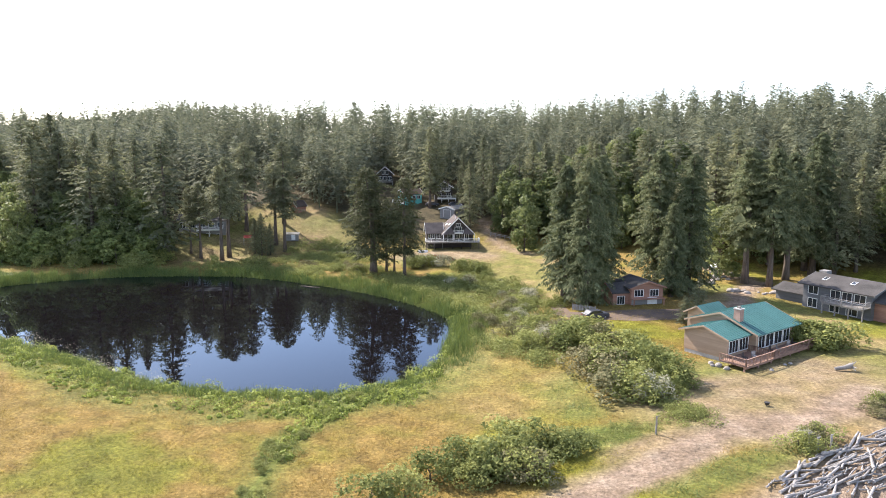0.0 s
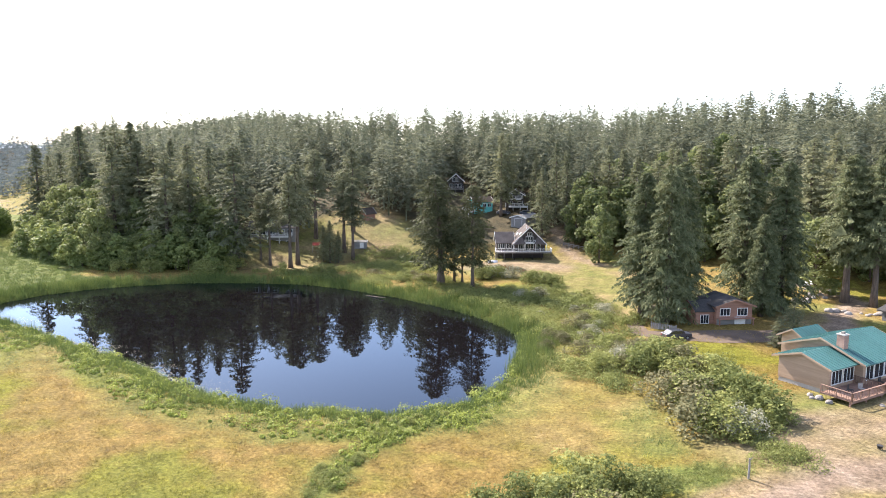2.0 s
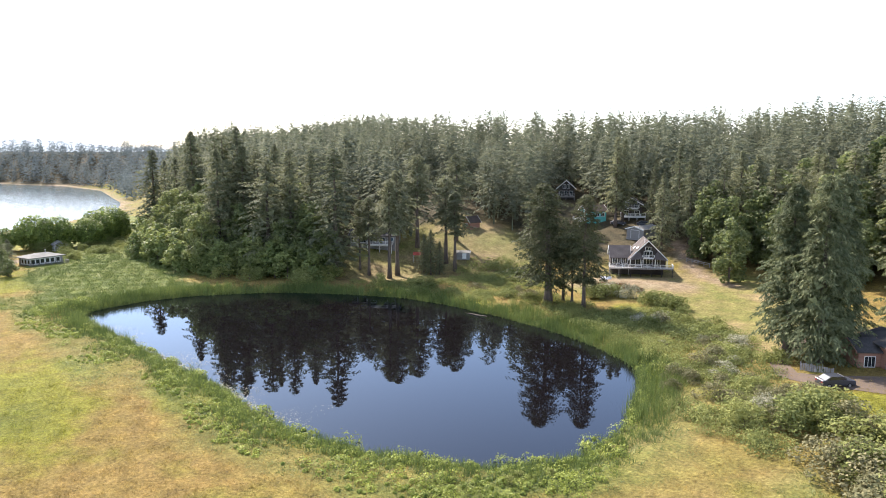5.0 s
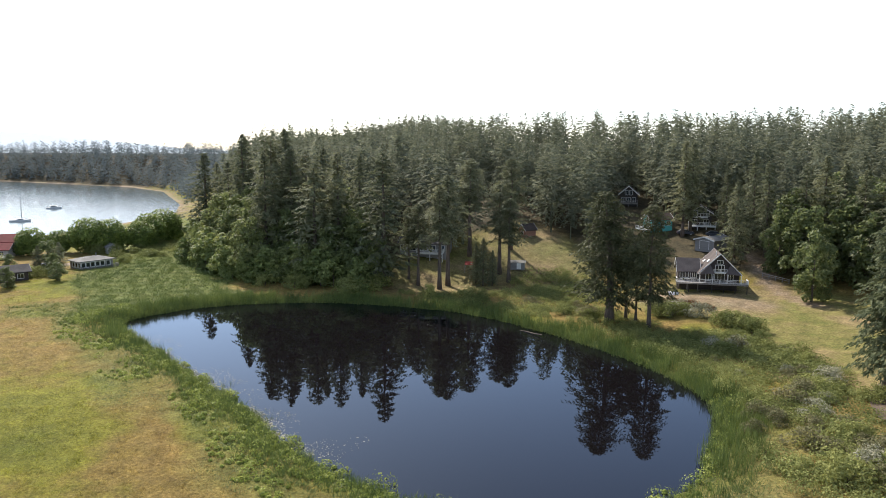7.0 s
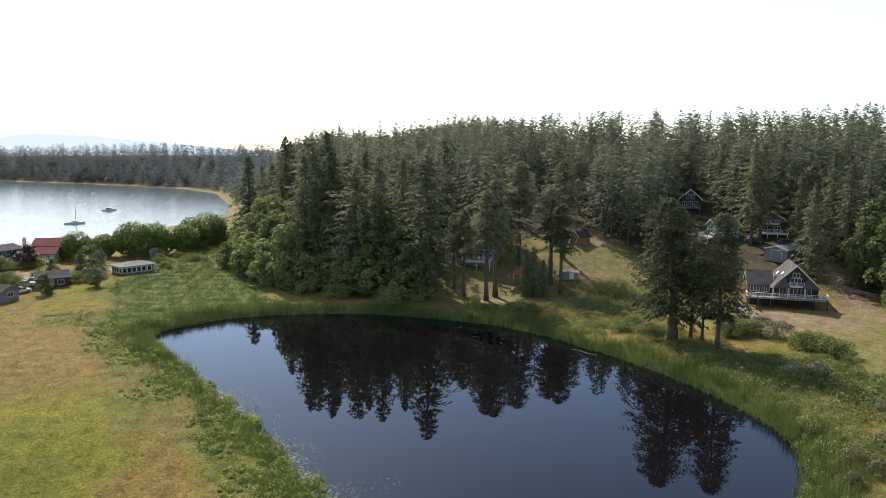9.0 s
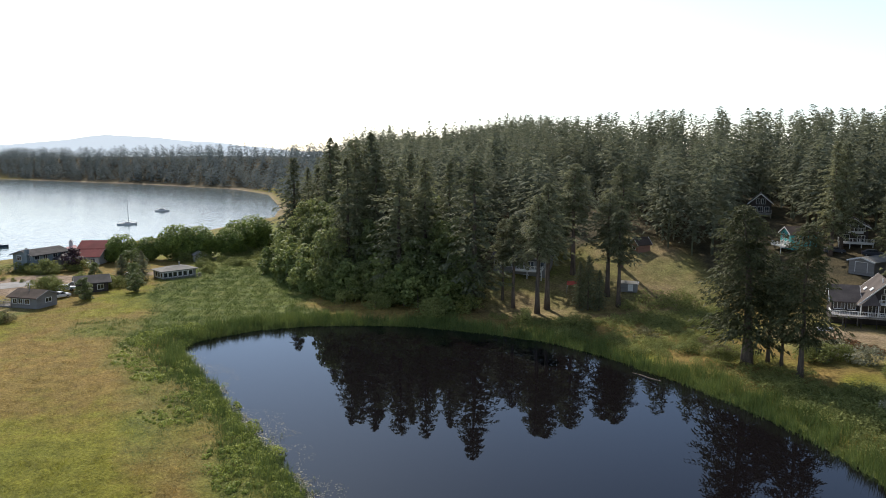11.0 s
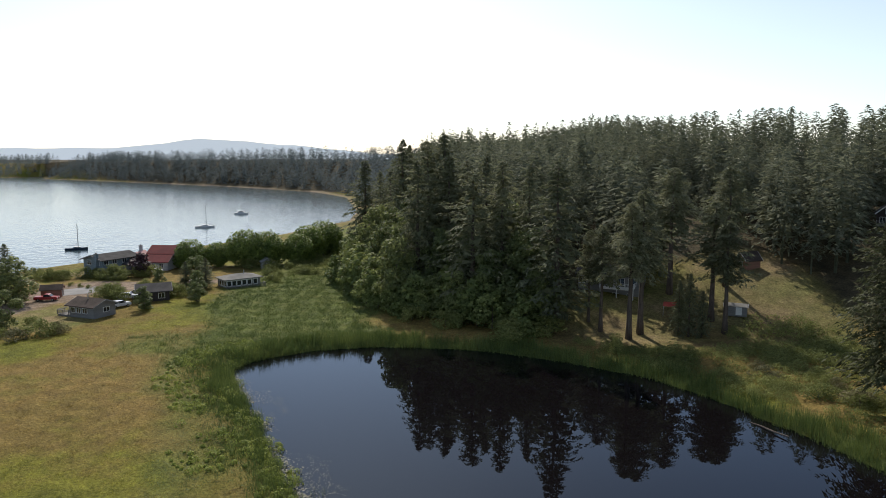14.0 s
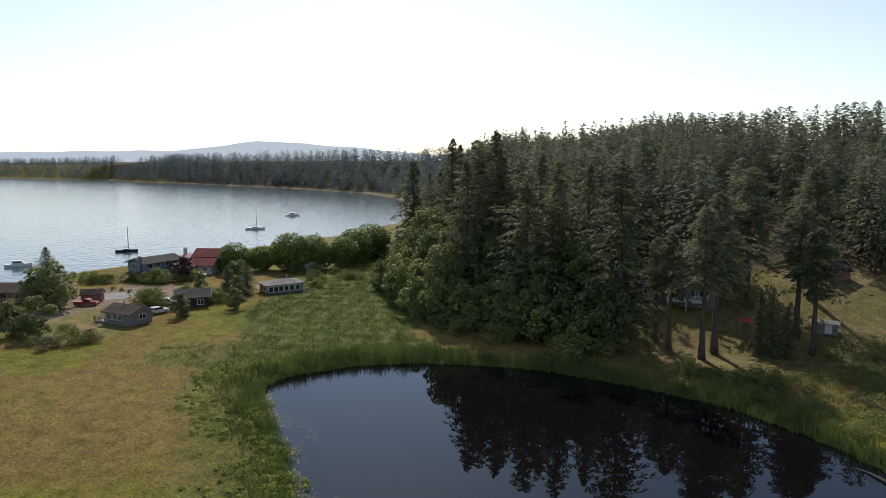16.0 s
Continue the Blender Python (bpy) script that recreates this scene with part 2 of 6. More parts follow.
def height(x, y, pond=None):
    x, y = np.atleast_1d(x).astype(float), np.atleast_1d(y).astype(float)
    pond = pond_gap(x, y) if pond is None else pond
    h = 1.15 + 0.25 * wobble(x, y, 0.06, 2) + 2.0 * smooth(-14, 14, x) * smooth(-40, 20, y)
    h = h + 1.5 * smooth(-60, -30, x) * smooth(150, 190, y) * (1 - smooth(-14, 14, x) * 0.7)
    s = np.maximum(up_hill(x, y), 0)
    grow = 1 - 0.75 * smooth(-230, -420, x)
    rise = 0.24 * np.minimum(s, 55) + 0.10 * np.clip(s - 55, 0, 110) + 0.01 * np.clip(s - 165, 0, 300)
    rise = rise + 6.5 * smooth(-150, 60, x) * smooth(50, 165, s) * 0.3
    h = h + grow * rise + smooth(0, 40, s) * 1.0 * wobble(x, y, 0.035, 5)
    h = h + 26 * smooth(5, 75, coast_gap(x, y)) * smooth(-330, -450, x)
    bank = np.where(pond < 0, -0.15 + 0.25 * np.maximum(pond, -5), 0.05 + 0.22 * pond)
    h = np.minimum(h, bank)
    h = h * smooth(0, 28, coast_gap(x, y)) - 2.6 * (1 - smooth(-14, 9, coast_gap(x, y)))
    sea = beach_gap(x, y)
    return h - (h + 3.2) * smooth(-1, 34, sea)


def z_at(x, y):
    return float(height(x, y)[0])


# ---- helpers for meshes ----


def mesh_ob(name, verts, faces, mat, smooth_faces=False):
    me = bpy.data.meshes.new(name)
    me.from_pydata(verts, [], faces)
    me.materials.append(mat)
    if smooth_faces:
        me.polygons.foreach_set("use_smooth", [True] * len(me.polygons))
    me.update()
    return me


def tri_mesh(name, tris, mat):
    """A mesh of loose triangles from an array (n, 3, 3)."""
    tris = np.asarray(tris, np.float32)
    me = bpy.data.meshes.new(name)
    k = len(tris)
    me.vertices.add(3 * k)
    me.vertices.foreach_set("co", tris.reshape(-1))
    me.loops.add(3 * k)
    me.loops.foreach_set("vertex_index", np.arange(3 * k, dtype=np.int32))
    me.polygons.add(k)
    me.polygons.foreach_set("loop_start", np.arange(0, 3 * k, 3, dtype=np.int32))
    me.polygons.foreach_set("loop_total", np.full(k, 3, dtype=np.int32))
    me.materials.append(mat)
    me.update(calc_edges=True)
    return me


def thing(name, label, category, m=None, group="", kind=""):
    ob = new(name)
    ob.empty_display_size = 0.2
    if m is not None:
        ob.matrix_world = m
    return tagged(ob, label, category, group, kind)


def child(name, data, parent, label=""):
    ob = new(name, data)
    ob.parent = parent
    return tagged(ob, label)


def part(name, bm, mat, parent, label="", bevel=0.0):
    """Links a bmesh as one mesh under a thing or a part."""
    me = bpy.data.meshes.new(name)
    if bevel:
        bmesh.ops.bevel(bm, geom=bm.edges[:], offset=bevel, segments=1, affect="EDGES", profile=0.5)
    bm.normal_update()
    bm.to_mesh(me)
    bm.free()
    me.materials.append(mat)
    return child(name, me, parent, label)


def box(bm, x0, x1, y0, y1, z0, z1):
    v = [bm.verts.new(p) for p in ((x0, y0, z0), (x1, y0, z0), (x1, y1, z0), (x0, y1, z0), (x0, y0, z1), (x1, y0, z1), (x1, y1, z1), (x0, y1, z1))]
    for f in ((3, 2, 1, 0), (4, 5, 6, 7), (0, 1, 5, 4), (1, 2, 6, 5), (2, 3, 7, 6), (3, 0, 4, 7)):
        bm.faces.new([v[i] for i in f])
    return v


def boxed(*dims):
    bm = bmesh.new()
    box(bm, *dims)
    return bm


def prism(bm, outline, depth, axis="y", start=0.0):
    """A flat outline of (a, z) pushed along an axis."""
    def at(a, d, z):
        return (a, d, z) if axis == "y" else (d, a, z)
    f0 = [bm.verts.new(at(a, start, z)) for a, z in outline]
    f1 = [bm.verts.new(at(a, start + depth, z)) for a, z in outline]
    k = len(outline)
    bm.faces.new(f0)
    bm.faces.new(f1[::-1])
    for i in range(k):
        bm.faces.new((f0[i], f1[i], f1[(i + 1) % k], f0[(i + 1) % k]))
    bmesh.ops.recalc_face_normals(bm, faces=bm.faces[:])


def tube(bm, pts, radii, sides=6, cap=True):
    """A tapered tube along points."""
    rings = []
    for i, (p, r) in enumerate(zip(pts, radii)):
        p = Vector(p)
        d = (Vector(pts[min(i + 1, len(pts) - 1)]) - Vector(pts[max(i - 1, 0)])).normalized()
        side = d.cross(Vector((0.31, 0.95, 0.1))).normalized()
        other = d.cross(side)
        rings.append([bm.verts.new(p + (side * math.cos(a) + other * math.sin(a)) * r) for a in (2 * math.pi * k / sides for k in range(sides))])
    for a, b in zip(rings, rings[1:]):
        for k in range(sides):
            bm.faces.new((a[k], a[(k + 1) % sides], b[(k + 1) % sides], b[k]))
    if cap:
        bm.faces.new(rings[0][::-1])
        bm.faces.new(rings[-1])
    return bm


# ---- ground ----
def spaced(lo, a, b, hi, fine, grow=1.25):
    """Grid lines, fine from a to b and wider outwards."""
    mid = list(np.arange(a, b + 1e-6, fine))
    left, step, v = [], fine, a
    while v > lo:
        step *= grow
        v -= step
        left.append(max(v, lo))
    right, step, v = [], fine, b
    while v < hi:
        step *= grow
        v += step
        right.append(min(v, hi))
    return np.array(left[::-1] + mid + right)


gx, gy = spaced(-4800, -280, 70, 4800, 2.0, 1.12), spaced(-3000, 40, 260, 4800, 2.0, 1.12)
gx = np.concatenate([gx[gx < -2050], np.arange(-2040, -284, 12.0), gx[gx >= -282]])
gy = np.concatenate([gy[gy <= 262], np.arange(270, 640, 8.0), gy[gy > 650]])
X, Y = np.meshgrid(gx, gy)
PG = pond_gap(X.ravel(), Y.ravel())
Z = height(X.ravel(), Y.ravel(), PG)
nx, ny = len(gx), len(gy)
idx = np.arange(nx * ny).reshape(ny, nx)
quads = np.stack([idx[:-1, :-1], idx[:-1, 1:], idx[1:, 1:], idx[1:, :-1]], -1).reshape(-1, 4)


def near_line(x, y, pts, width, soft):
    """1 on a strip along points, falling to 0."""
    best = np.full(np.shape(x), 1e9)
    for (ax, ay), (bx, by) in zip(pts, pts[1:]):
        dx, dy = bx - ax, by - ay
        t = np.clip(((x - ax) * dx + (y - ay) * dy) / (dx * dx + dy * dy), 0, 1)
        best = np.minimum(best, np.hypot(x - ax - t * dx, y - ay - t * dy))
    return 1 - smooth(width, width + soft, best)


DIRT = [(2, 55), (8, 60.5), (12.6, 65.5), (17.1, 70.5), (20.5, 73.5), (26, 75), (37, 86)]
DRIVE = [(-26, 216), (-20, 200), (-10, 185)]
LANE = [(24, 122), (30, 122), (34, 140), (40, 152), (33, 168)]
SHORE_ROAD = [(-190, 80), (-198, 96), (-205, 107), (-208, 119), (-203, 128), (-200, 150)]


def zones(x, y, pond):
    """Shares of bare earth, short lawn, green reed ground and forest floor."""
    w = wobble(x, y, 0.11, 3) * 0.5 + wobble(x, y, 0.3, 7) * 0.3
    dirt = near_line(x, y, DIRT, 1.7 + 1.3 * w, 1.6)
    dirt = np.maximum(dirt, near_line(x, y, [(19, 72), (25, 72.5)], 2.0 + 1.5 * w, 3.0) * 0.9)
    dirt = np.maximum(dirt, near_line(x, y, [(6, 64), (11, 68), (14, 70)], 0.7 + w, 1.2) * 0.6)
    dirt = np.maximum(dirt, near_line(x, y, SHORE_ROAD, 2.6, 1.0))
    dirt = np.maximum(dirt, near_line(x, y, LANE, 2.0, 0.8))
    dirt = np.maximum(dirt, smooth(-2, 3, beach_gap(x, y)))
    dirt = np.maximum(dirt, (1 - smooth(1.5, 4.5, coast_gap(x, y) + w)) * smooth(-20, -2, coast_gap(x, y)))
    dirt = np.maximum(dirt, near_line(x, y, [(-40, 180), (-22, 181)], 3.0, 6.0) * 0.7)
    # Slope clearing tinted tan: dry grass, and the sun on it painted in.
    dirt = np.maximum(dirt, near_line(x, y, [(-100, 166), (-84, 170), (-74, 196), (-86, 214)], 5.0, 8.0) * 0.2)
    dirt = np.maximum(dirt, near_line(x, y, DRIVE, 1.8, 0.8) * 0.8)
    dirt = np.maximum(dirt, near_line(x, y, [(-204, 97), (-214, 107), (-219, 119), (-212, 124)], 4.0 + 2 * w, 2.5))
    dirt = np.maximum(dirt, near_line(x, y, [(-214, 107), (-192, 109)], 2.0 + w, 2.0))
    dirt = np.maximum(dirt, near_line(x, y, [(17, 78), (27, 82), (38, 90)], 5 + 5 * w, 6.0) * np.clip(0.55 + 0.5 * wobble(x, y, 0.35, 13), 0, 0.8))
    lawn = near_line(x, y, [(-32, 183), (-14, 182), (-8, 165), (-2, 148)], 14 + 4 * w, 6.0)
    lawn = np.maximum(lawn, near_line(x, y, [(28, 140), (38, 122)], 7, 4.0))
    lawn = np.maximum(lawn, near_line(x, y, [(18, 80), (24, 84), (34, 90), (45, 100)], 10 + 3 * w, 4.0))
    lawn = np.maximum(lawn, near_line(x, y, [(-180, 96), (-188, 98)], 7, 3.0))
    lawn = np.maximum(lawn, near_line(x, y, [(-72, 194), (-84, 208), (-95, 174)], 9, 6.0))
    lawn = np.maximum(lawn, near_line(x, y, [(-6, 80), (-9, 100), (-5, 116)], 5 + 4 * w, 9.0) * 0.38)
    wood = smooth(2, 16, up_hill(x, y) + 5 * w) * (1 - lawn)
    slow = wobble(x, y, 0.045, 9)
    patch = 0.62 + 0.5 * wobble(x, y, 0.23, 11)
    near_bank = 1 - smooth(96, 112, y + 0.12 * x)
    reed = (1 - smooth(0, 4.5, pond - 2.6 - 3.5 * slow - 5 * w - 5.0 * near_bank)) * np.clip(patch + 0.5 * (1 - smooth(0, 4, pond)), 0, 1)
    reed = reed + near_line(x, y, [(-18.5, 89), (-24, 76), (-27, 64), (-25, 50)], 0.8 + w, 2.0)
    reed = reed + near_line(x, y, [(-12, 116), (-13.5, 100), (-13, 92)], 2.5 + 2 * w, 3.5) * patch
    reed = reed + near_line(x, y, [(1.7, 86), (1.3, 80), (3.5, 75.5)], 2.0 + 2 * w, 2.0) * 0.9
    reed = reed + near_line(x, y, [(4, 67.5), (10, 71)], 1.8 + w, 1.5)
    reed = reed + near_line(x, y, [(11, 58), (18, 63.3), (22, 66.3)], 1.5 + w, 1.2) * 0.8
    reed = reed + near_line(x, y, [(-138, 128), (-160, 140), (-178, 152)], 13 + 5 * w, 7) * 1.1
    reed = reed + near_line(x, y, [(-138, 112), (-148, 106)], 4 + 3 * w, 6) * 0.6
    reed = reed + near_line(x, y, [(-190, 172), (-215, 198), (-275, 245)], 18, 10) * 0.85
    reed = reed + (1 - smooth(30, 60, coast_gap(x, y))) * (1 - smooth(-245, -232, x)) * 0.35
    reed = np.clip(reed, 0, 1) * (1 - wood)
    return dirt * (1 - 0), lawn * (1 - dirt), reed * (1 - lawn) * (1 - dirt), wood * (1 - dirt)


def ground_material():
    m = bpy.data.materials.new("ground")
    m.use_nodes = True
    n, ln = m.node_tree.nodes, m.node_tree.links
    b = n["Principled BSDF"]
    b.inputs["Roughness"].default_value = 0.95
    b.inputs["Specular IOR Level"].default_value = 0.15
    tc = n.new("ShaderNodeTexCoord")
    flat = flat_vector(m)
    base = mottled(m, tones(m, 0.026, 10, MEADOW, flat, 0.58), flat)
    shares = n.new("ShaderNodeVertexColor")
    shares.layer_name = "shares"
    sep = n.new("ShaderNodeSeparateColor")
    ln.new(shares.outputs["Color"], sep.inputs[0])
    layers = [(sep.outputs[2], tones(m, 0.2, 8, [(0.3, (0.085, 0.115, 0.022)), (0.5, (0.13, 0.155, 0.034)), (0.7, (0.19, 0.185, 0.05))])),
              (shares.outputs["Alpha"], tones(m, 0.12, 8, [(0.3, (0.05, 0.045, 0.025)), (0.7, (0.11, 0.085, 0.045))])),
              (sep.outputs[1], tones(m, 0.09, 8, [(0.34, (0.15, 0.162, 0.04)), (0.48, (0.205, 0.182, 0.06)), (0.64, (0.285, 0.212, 0.105))])),
              (sep.outputs[0], tones(m, 0.35, 9, [(0.3, (0.20, 0.145, 0.098)), (0.55, (0.285, 0.215, 0.155)), (0.7, (0.35, 0.28, 0.21))]))]
    for share, col in layers:
        mx = n.new("ShaderNodeMix")
        mx.data_type = "RGBA"
        ln.new(share, mx.inputs["Factor"])
        ln.new(base, mx.inputs["A"])
        ln.new(mottled(m, col, flat), mx.inputs["B"])
        base = mx.outputs["Result"]
    ln.new(base, b.inputs["Base Color"])
    t = n.new("ShaderNodeTexNoise")
    t.inputs["Scale"].default_value, t.inputs["Detail"].default_value, t.inputs["Roughness"].default_value = 2.6, 7, 0.7
    ln.new(tc.outputs["Object"], t.inputs["Vector"])
    bp = n.new("ShaderNodeBump")
    bp.inputs["Strength"].default_value, bp.inputs["Distance"].default_value = 1.0, 0.4
    ln.new(t.outputs[0], bp.inputs["Height"])
    ln.new(bp.outputs[0], b.inputs["Normal"])
    return m


me = mesh_ob("ground", np.stack([X.ravel(), Y.ravel(), Z], 1).tolist(), quads.tolist(), ground_material(), True)
shares = me.color_attributes.new("shares", "FLOAT_COLOR", "POINT")
shares.data.foreach_set("color", np.stack(zones(X.ravel(), Y.ravel(), PG), 1).astype(np.float32).ravel())
tagged(new("ground", me), "marsh meadow, lawns and wooded hill round a pond", "ground", kind="structure")

pond_me = mesh_ob("pond_water", [(*p, 0.0) for p in (shore + (shore - shore.mean(0)) * 0.02).tolist()], [list(range(len(shore)))[::-1]], POND_WATER)
tagged(new("pond_water", pond_me), "dark still pond water mirroring trees and sky", "water", kind="structure")
sea_me = mesh_ob("sea_water", [(-5000, -3000, -0.8), (5000, -3000, -0.8), (5000, 5000, -0.8), (-5000, 5000, -0.8)], [(0, 1, 2, 3)], SEA_WATER)
tagged(new("sea_water", sea_me), "calm pale blue bay with faint ripples", "water", kind="structure")

# ---- trees ----
rng = np.random.default_rng(7)


def fir_crown(H, R, base, count, per, rng, droop=0.35, ragged=0.3, power=0.78, size=0.75, lean=0.0, spread=0.24):
    """Triangles of a conifer's crown: drooping boughs in whorls, each hung with short sprays."""
    u = ((np.arange(count) + rng.random(count)) / count) ** 0.9
    z = base + (H - base) * u
    ph = rng.random() * 6
    shape = (1 - u) ** power * np.minimum(1.0, 0.5 + u * 4) * (1 + 0.2 * np.sin(u * 17 + ph) + 0.13 * np.sin(u * 41 + ph))
    r = R * shape * (1 - ragged + 2 * ragged * rng.random(count)) + 0.12
    a = np.arange(count) * 2.39996 + rng.normal(size=count) * 0.35
    sag = droop * (0.5 + rng.random(count))
    lift = (0.28 - 0.3 * (1 - u)) * r
    u, z, r, a, sag, lift = (np.repeat(v, per) for v in (u, z, r, a, sag, lift))
    k = count * per
    t = 0.1 + 0.92 * rng.random(k) ** 0.75
    side = rng.normal(size=k) * (spread * r * (1.12 - t) + 0.12)
    ca, sa = np.cos(a), np.sin(a)
    out, acr = np.stack([ca, sa, 0 * a], 1), np.stack([-sa, ca, 0 * a], 1)
    p = out * (r * t)[:, None] + acr * side[:, None]
    p[:, 2] = z + lift * t - sag * r * t * t * (1.25 - 0.45 * t) - 0.25 * np.abs(side) + 0.12 * rng.normal(size=k)
    p[:, 0] += lean * z / H
    way = out * 0.9 + acr * (np.sign(side) * 0.5 + 0.5 * rng.normal(size=k))[:, None]
    way[:, 2] = lift / r - 2 * sag * t - 0.15 + 0.3 * rng.normal(size=k)
    way /= np.linalg.norm(way, axis=1, keepdims=True)
    wide = np.cross(way, rng.normal(size=(k, 3)) * 0.55 + np.array([0, 0, 1.0]))
    wide /= np.linalg.norm(wide, axis=1, keepdims=True)
    ln = (size * (0.65 + 0.7 * rng.random(k)) * (1.05 - 0.45 * u))[:, None]
    return np.stack([p - wide * ln * 0.29 - way * ln * 0.3, p + wide * ln * 0.29 - way * ln * 0.3, p + way * ln * 1.1], 1).astype(np.float32)


def fir_core(H, R, base, rng, power=0.75, sides=7, levels=6, share=0.5):
    """The dense heart of a conifer's crown: broad sprays close to the stem."""
    k = sides * levels * 4
    u = (np.arange(k) + rng.random(k)) / k
    full = R * share * np.minimum(1, 0.35 + u * 4) * (1 - u) ** power
    r, a = full * (0.2 + 0.8 * rng.random(k)), rng.random(k) * 6.283
    c = np.stack([r * np.cos(a), r * np.sin(a), base + (H * 0.96 - base) * u], 1)
    v = rng.normal(size=(k, 3, 3)) * np.array([1.0, 1.0, 0.75])
    v /= np.linalg.norm(v, axis=2, keepdims=True)
    return (c[:, None, :] + v * (0.34 + 0.34 * full)[:, None, None]).astype(np.float32)


def leaf_crown(blobs, count, size, rng, shell=0.3):
    """Triangles of leaf clumps over a set of rounded masses (x, y, z, rx, ry, rz)."""
    blobs = np.array(blobs, float)
    area = (blobs[:, 3] * blobs[:, 4] + blobs[:, 4] * blobs[:, 5] + blobs[:, 3] * blobs[:, 5])
    pick = rng.choice(len(blobs), count, p=area / area.sum())
    d = rng.normal(size=(count, 3))
    d /= np.linalg.norm(d, axis=1, keepdims=True)
    rad = 1 - shell * rng.random(count) ** 1.5 + 0.12 * wobble(d[:, 0] * 9 + pick, d[:, 1] * 9 + d[:, 2] * 7, 1.0, 2.0)
    c = blobs[pick, :3] + d * blobs[pick, 3:] * rad[:, None]
    n = d * 0.8 + rng.normal(size=(count, 3)) * 0.55 + np.array([0, 0, 0.35])
    n /= np.linalg.norm(n, axis=1, keepdims=True)
    s = np.cross(n, rng.normal(size=(count, 3)))
    s /= np.linalg.norm(s, axis=1, keepdims=True)
    q = np.cross(n, s)
    k = size * (0.6 + 0.8 * rng.random(count))[:, None]
    return np.stack([c + s * k, c - s * k * 0.5 + q * k * 0.85, c - s * k * 0.5 - q * k * 0.85], 1).astype(np.float32)


def trunk_mesh(H, r, rng, bend=0.0, limbs=0, reach=2.0):
    sides, steps = (8, 8) if H > 5 else (5, 4)
    bm = bmesh.new()
    pts, rad = [], []
    for k in range(steps + 1):
        t = k / steps
        pts.append((bend * t * t + 0.1 * rng.normal() * t, 0.1 * rng.normal() * t, H * t - (0.8 if k == 0 else 0)))
        rad.append(r * (1.35 if k == 0 else 1.0) * (1 - 0.92 * t) + 0.02)
    tube(bm, pts, rad, sides)
    for k in range(limbs):
        a, t = k * 2.4 + rng.random(), 0.28 + 0.5 * k / max(1, limbs)
        z0 = H * t
        p = [(bend * t * t, 0, z0), (bend * t * t + math.cos(a) * reach * 0.5, math.sin(a) * reach * 0.5, z0 + 0.5 * reach * 0.7),
             (bend * t * t + math.cos(a) * reach, math.sin(a) * reach, z0 + reach * 0.9)]
        tube(bm, p, [r * 0.4, r * 0.28, r * 0.1], 5)
    me = bpy.data.meshes.new("trunk")
    bm.to_mesh(me)
    bm.free()
    me.materials.append(BARK)
    me.polygons.foreach_set("use_smooth", [True] * len(me.polygons))
    return me


def tree_kind(name, crown, trunk, mat, label, category, group):
    """A first tree of a kind, far below ground until placed by the first call."""
    crown_me = tri_mesh("crown", crown, mat)
    made = []

    def place(x, y, scale=1.0, turn=None, wide=1.0, z=None, tag=""):
        turn = rng.random() * 6.283 if turn is None else turn
        z = z_at(x, y) - 0.1 if z is None else z
        m = Matrix.LocRotScale((x, y, z), Euler((0, 0, turn)), (scale * wide, scale * wide, scale))
        ob = new(name)
        ob.matrix_world = m
        tagged(ob, tag or label, category, group)
        child("trunk", trunk, ob)
        child("crown", crown_me, ob)
        made.append(ob)
        return ob
    return place


def fir_kind(H, R, base, count, seed, label, mat=FIR, name="fir_tree", per=36, group="conifers on the hillside", **kw):
    g = np.random.default_rng(seed)
    crown = fir_crown(H, R, base, count, per, g, **kw)
    if name != "shore_fir_tree":
        crown = np.concatenate([crown, fir_core(H, R, base + 1, g, kw.get("power", 0.78), levels=9, share=0.72 if name == "cedar_tree" else 0.55)])
    return tree_kind(name, crown, trunk_mesh(H * 0.97, H * (0.02 if name == "cedar_tree" else 0.03 if "lean" in kw else 0.014) + 0.08, g, kw.get("lean", 0.0)), mat, label, "tree", group)


FIRS = [fir_kind(30, 6.2, 3.0, 120, 1, "tall dark green fir with drooping boughs on the wooded slope", power=0.66, size=0.58),
        fir_kind(30, 5.7, 6.0, 112, 2, "tall dark green fir with a bare lower trunk on the slope", ragged=0.4, power=0.6, size=0.58),
        fir_kind(30, 7.0, 2.0, 130, 3, "broad dark green fir reaching to the undergrowth", droop=0.45, power=0.7, size=0.6),
        fir_kind(30, 6.2, 4.5, 105, 4, "thin-crowned dark fir with ragged boughs on the slope", ragged=0.5, power=0.55, size=0.6)]
CEDARS = [fir_kind(28, 5.4, 1.6, 330, 5, "massive green cedar with hanging sprays beside the houses", CEDAR, "cedar_tree", 66, "big cedars by the houses", droop=0.55, power=0.42, size=0.42, ragged=0.22, spread=0.2),
          fir_kind(28, 5.0, 4.0, 300, 6, "tall green cedar with a thick trunk on the lawn's edge", CEDAR, "cedar_tree", 66, "big cedars by the houses", droop=0.55, power=0.42, size=0.42, ragged=0.25, spread=0.2)]
CEDARS.append(fir_kind(28, 5.2, 8.5, 250, 7, "tall green cedar with a bare lower trunk above the drive", CEDAR, "cedar_tree", 66, "big cedars by the houses", droop=0.5, power=0.42, size=0.42, ragged=0.25, spread=0.2))
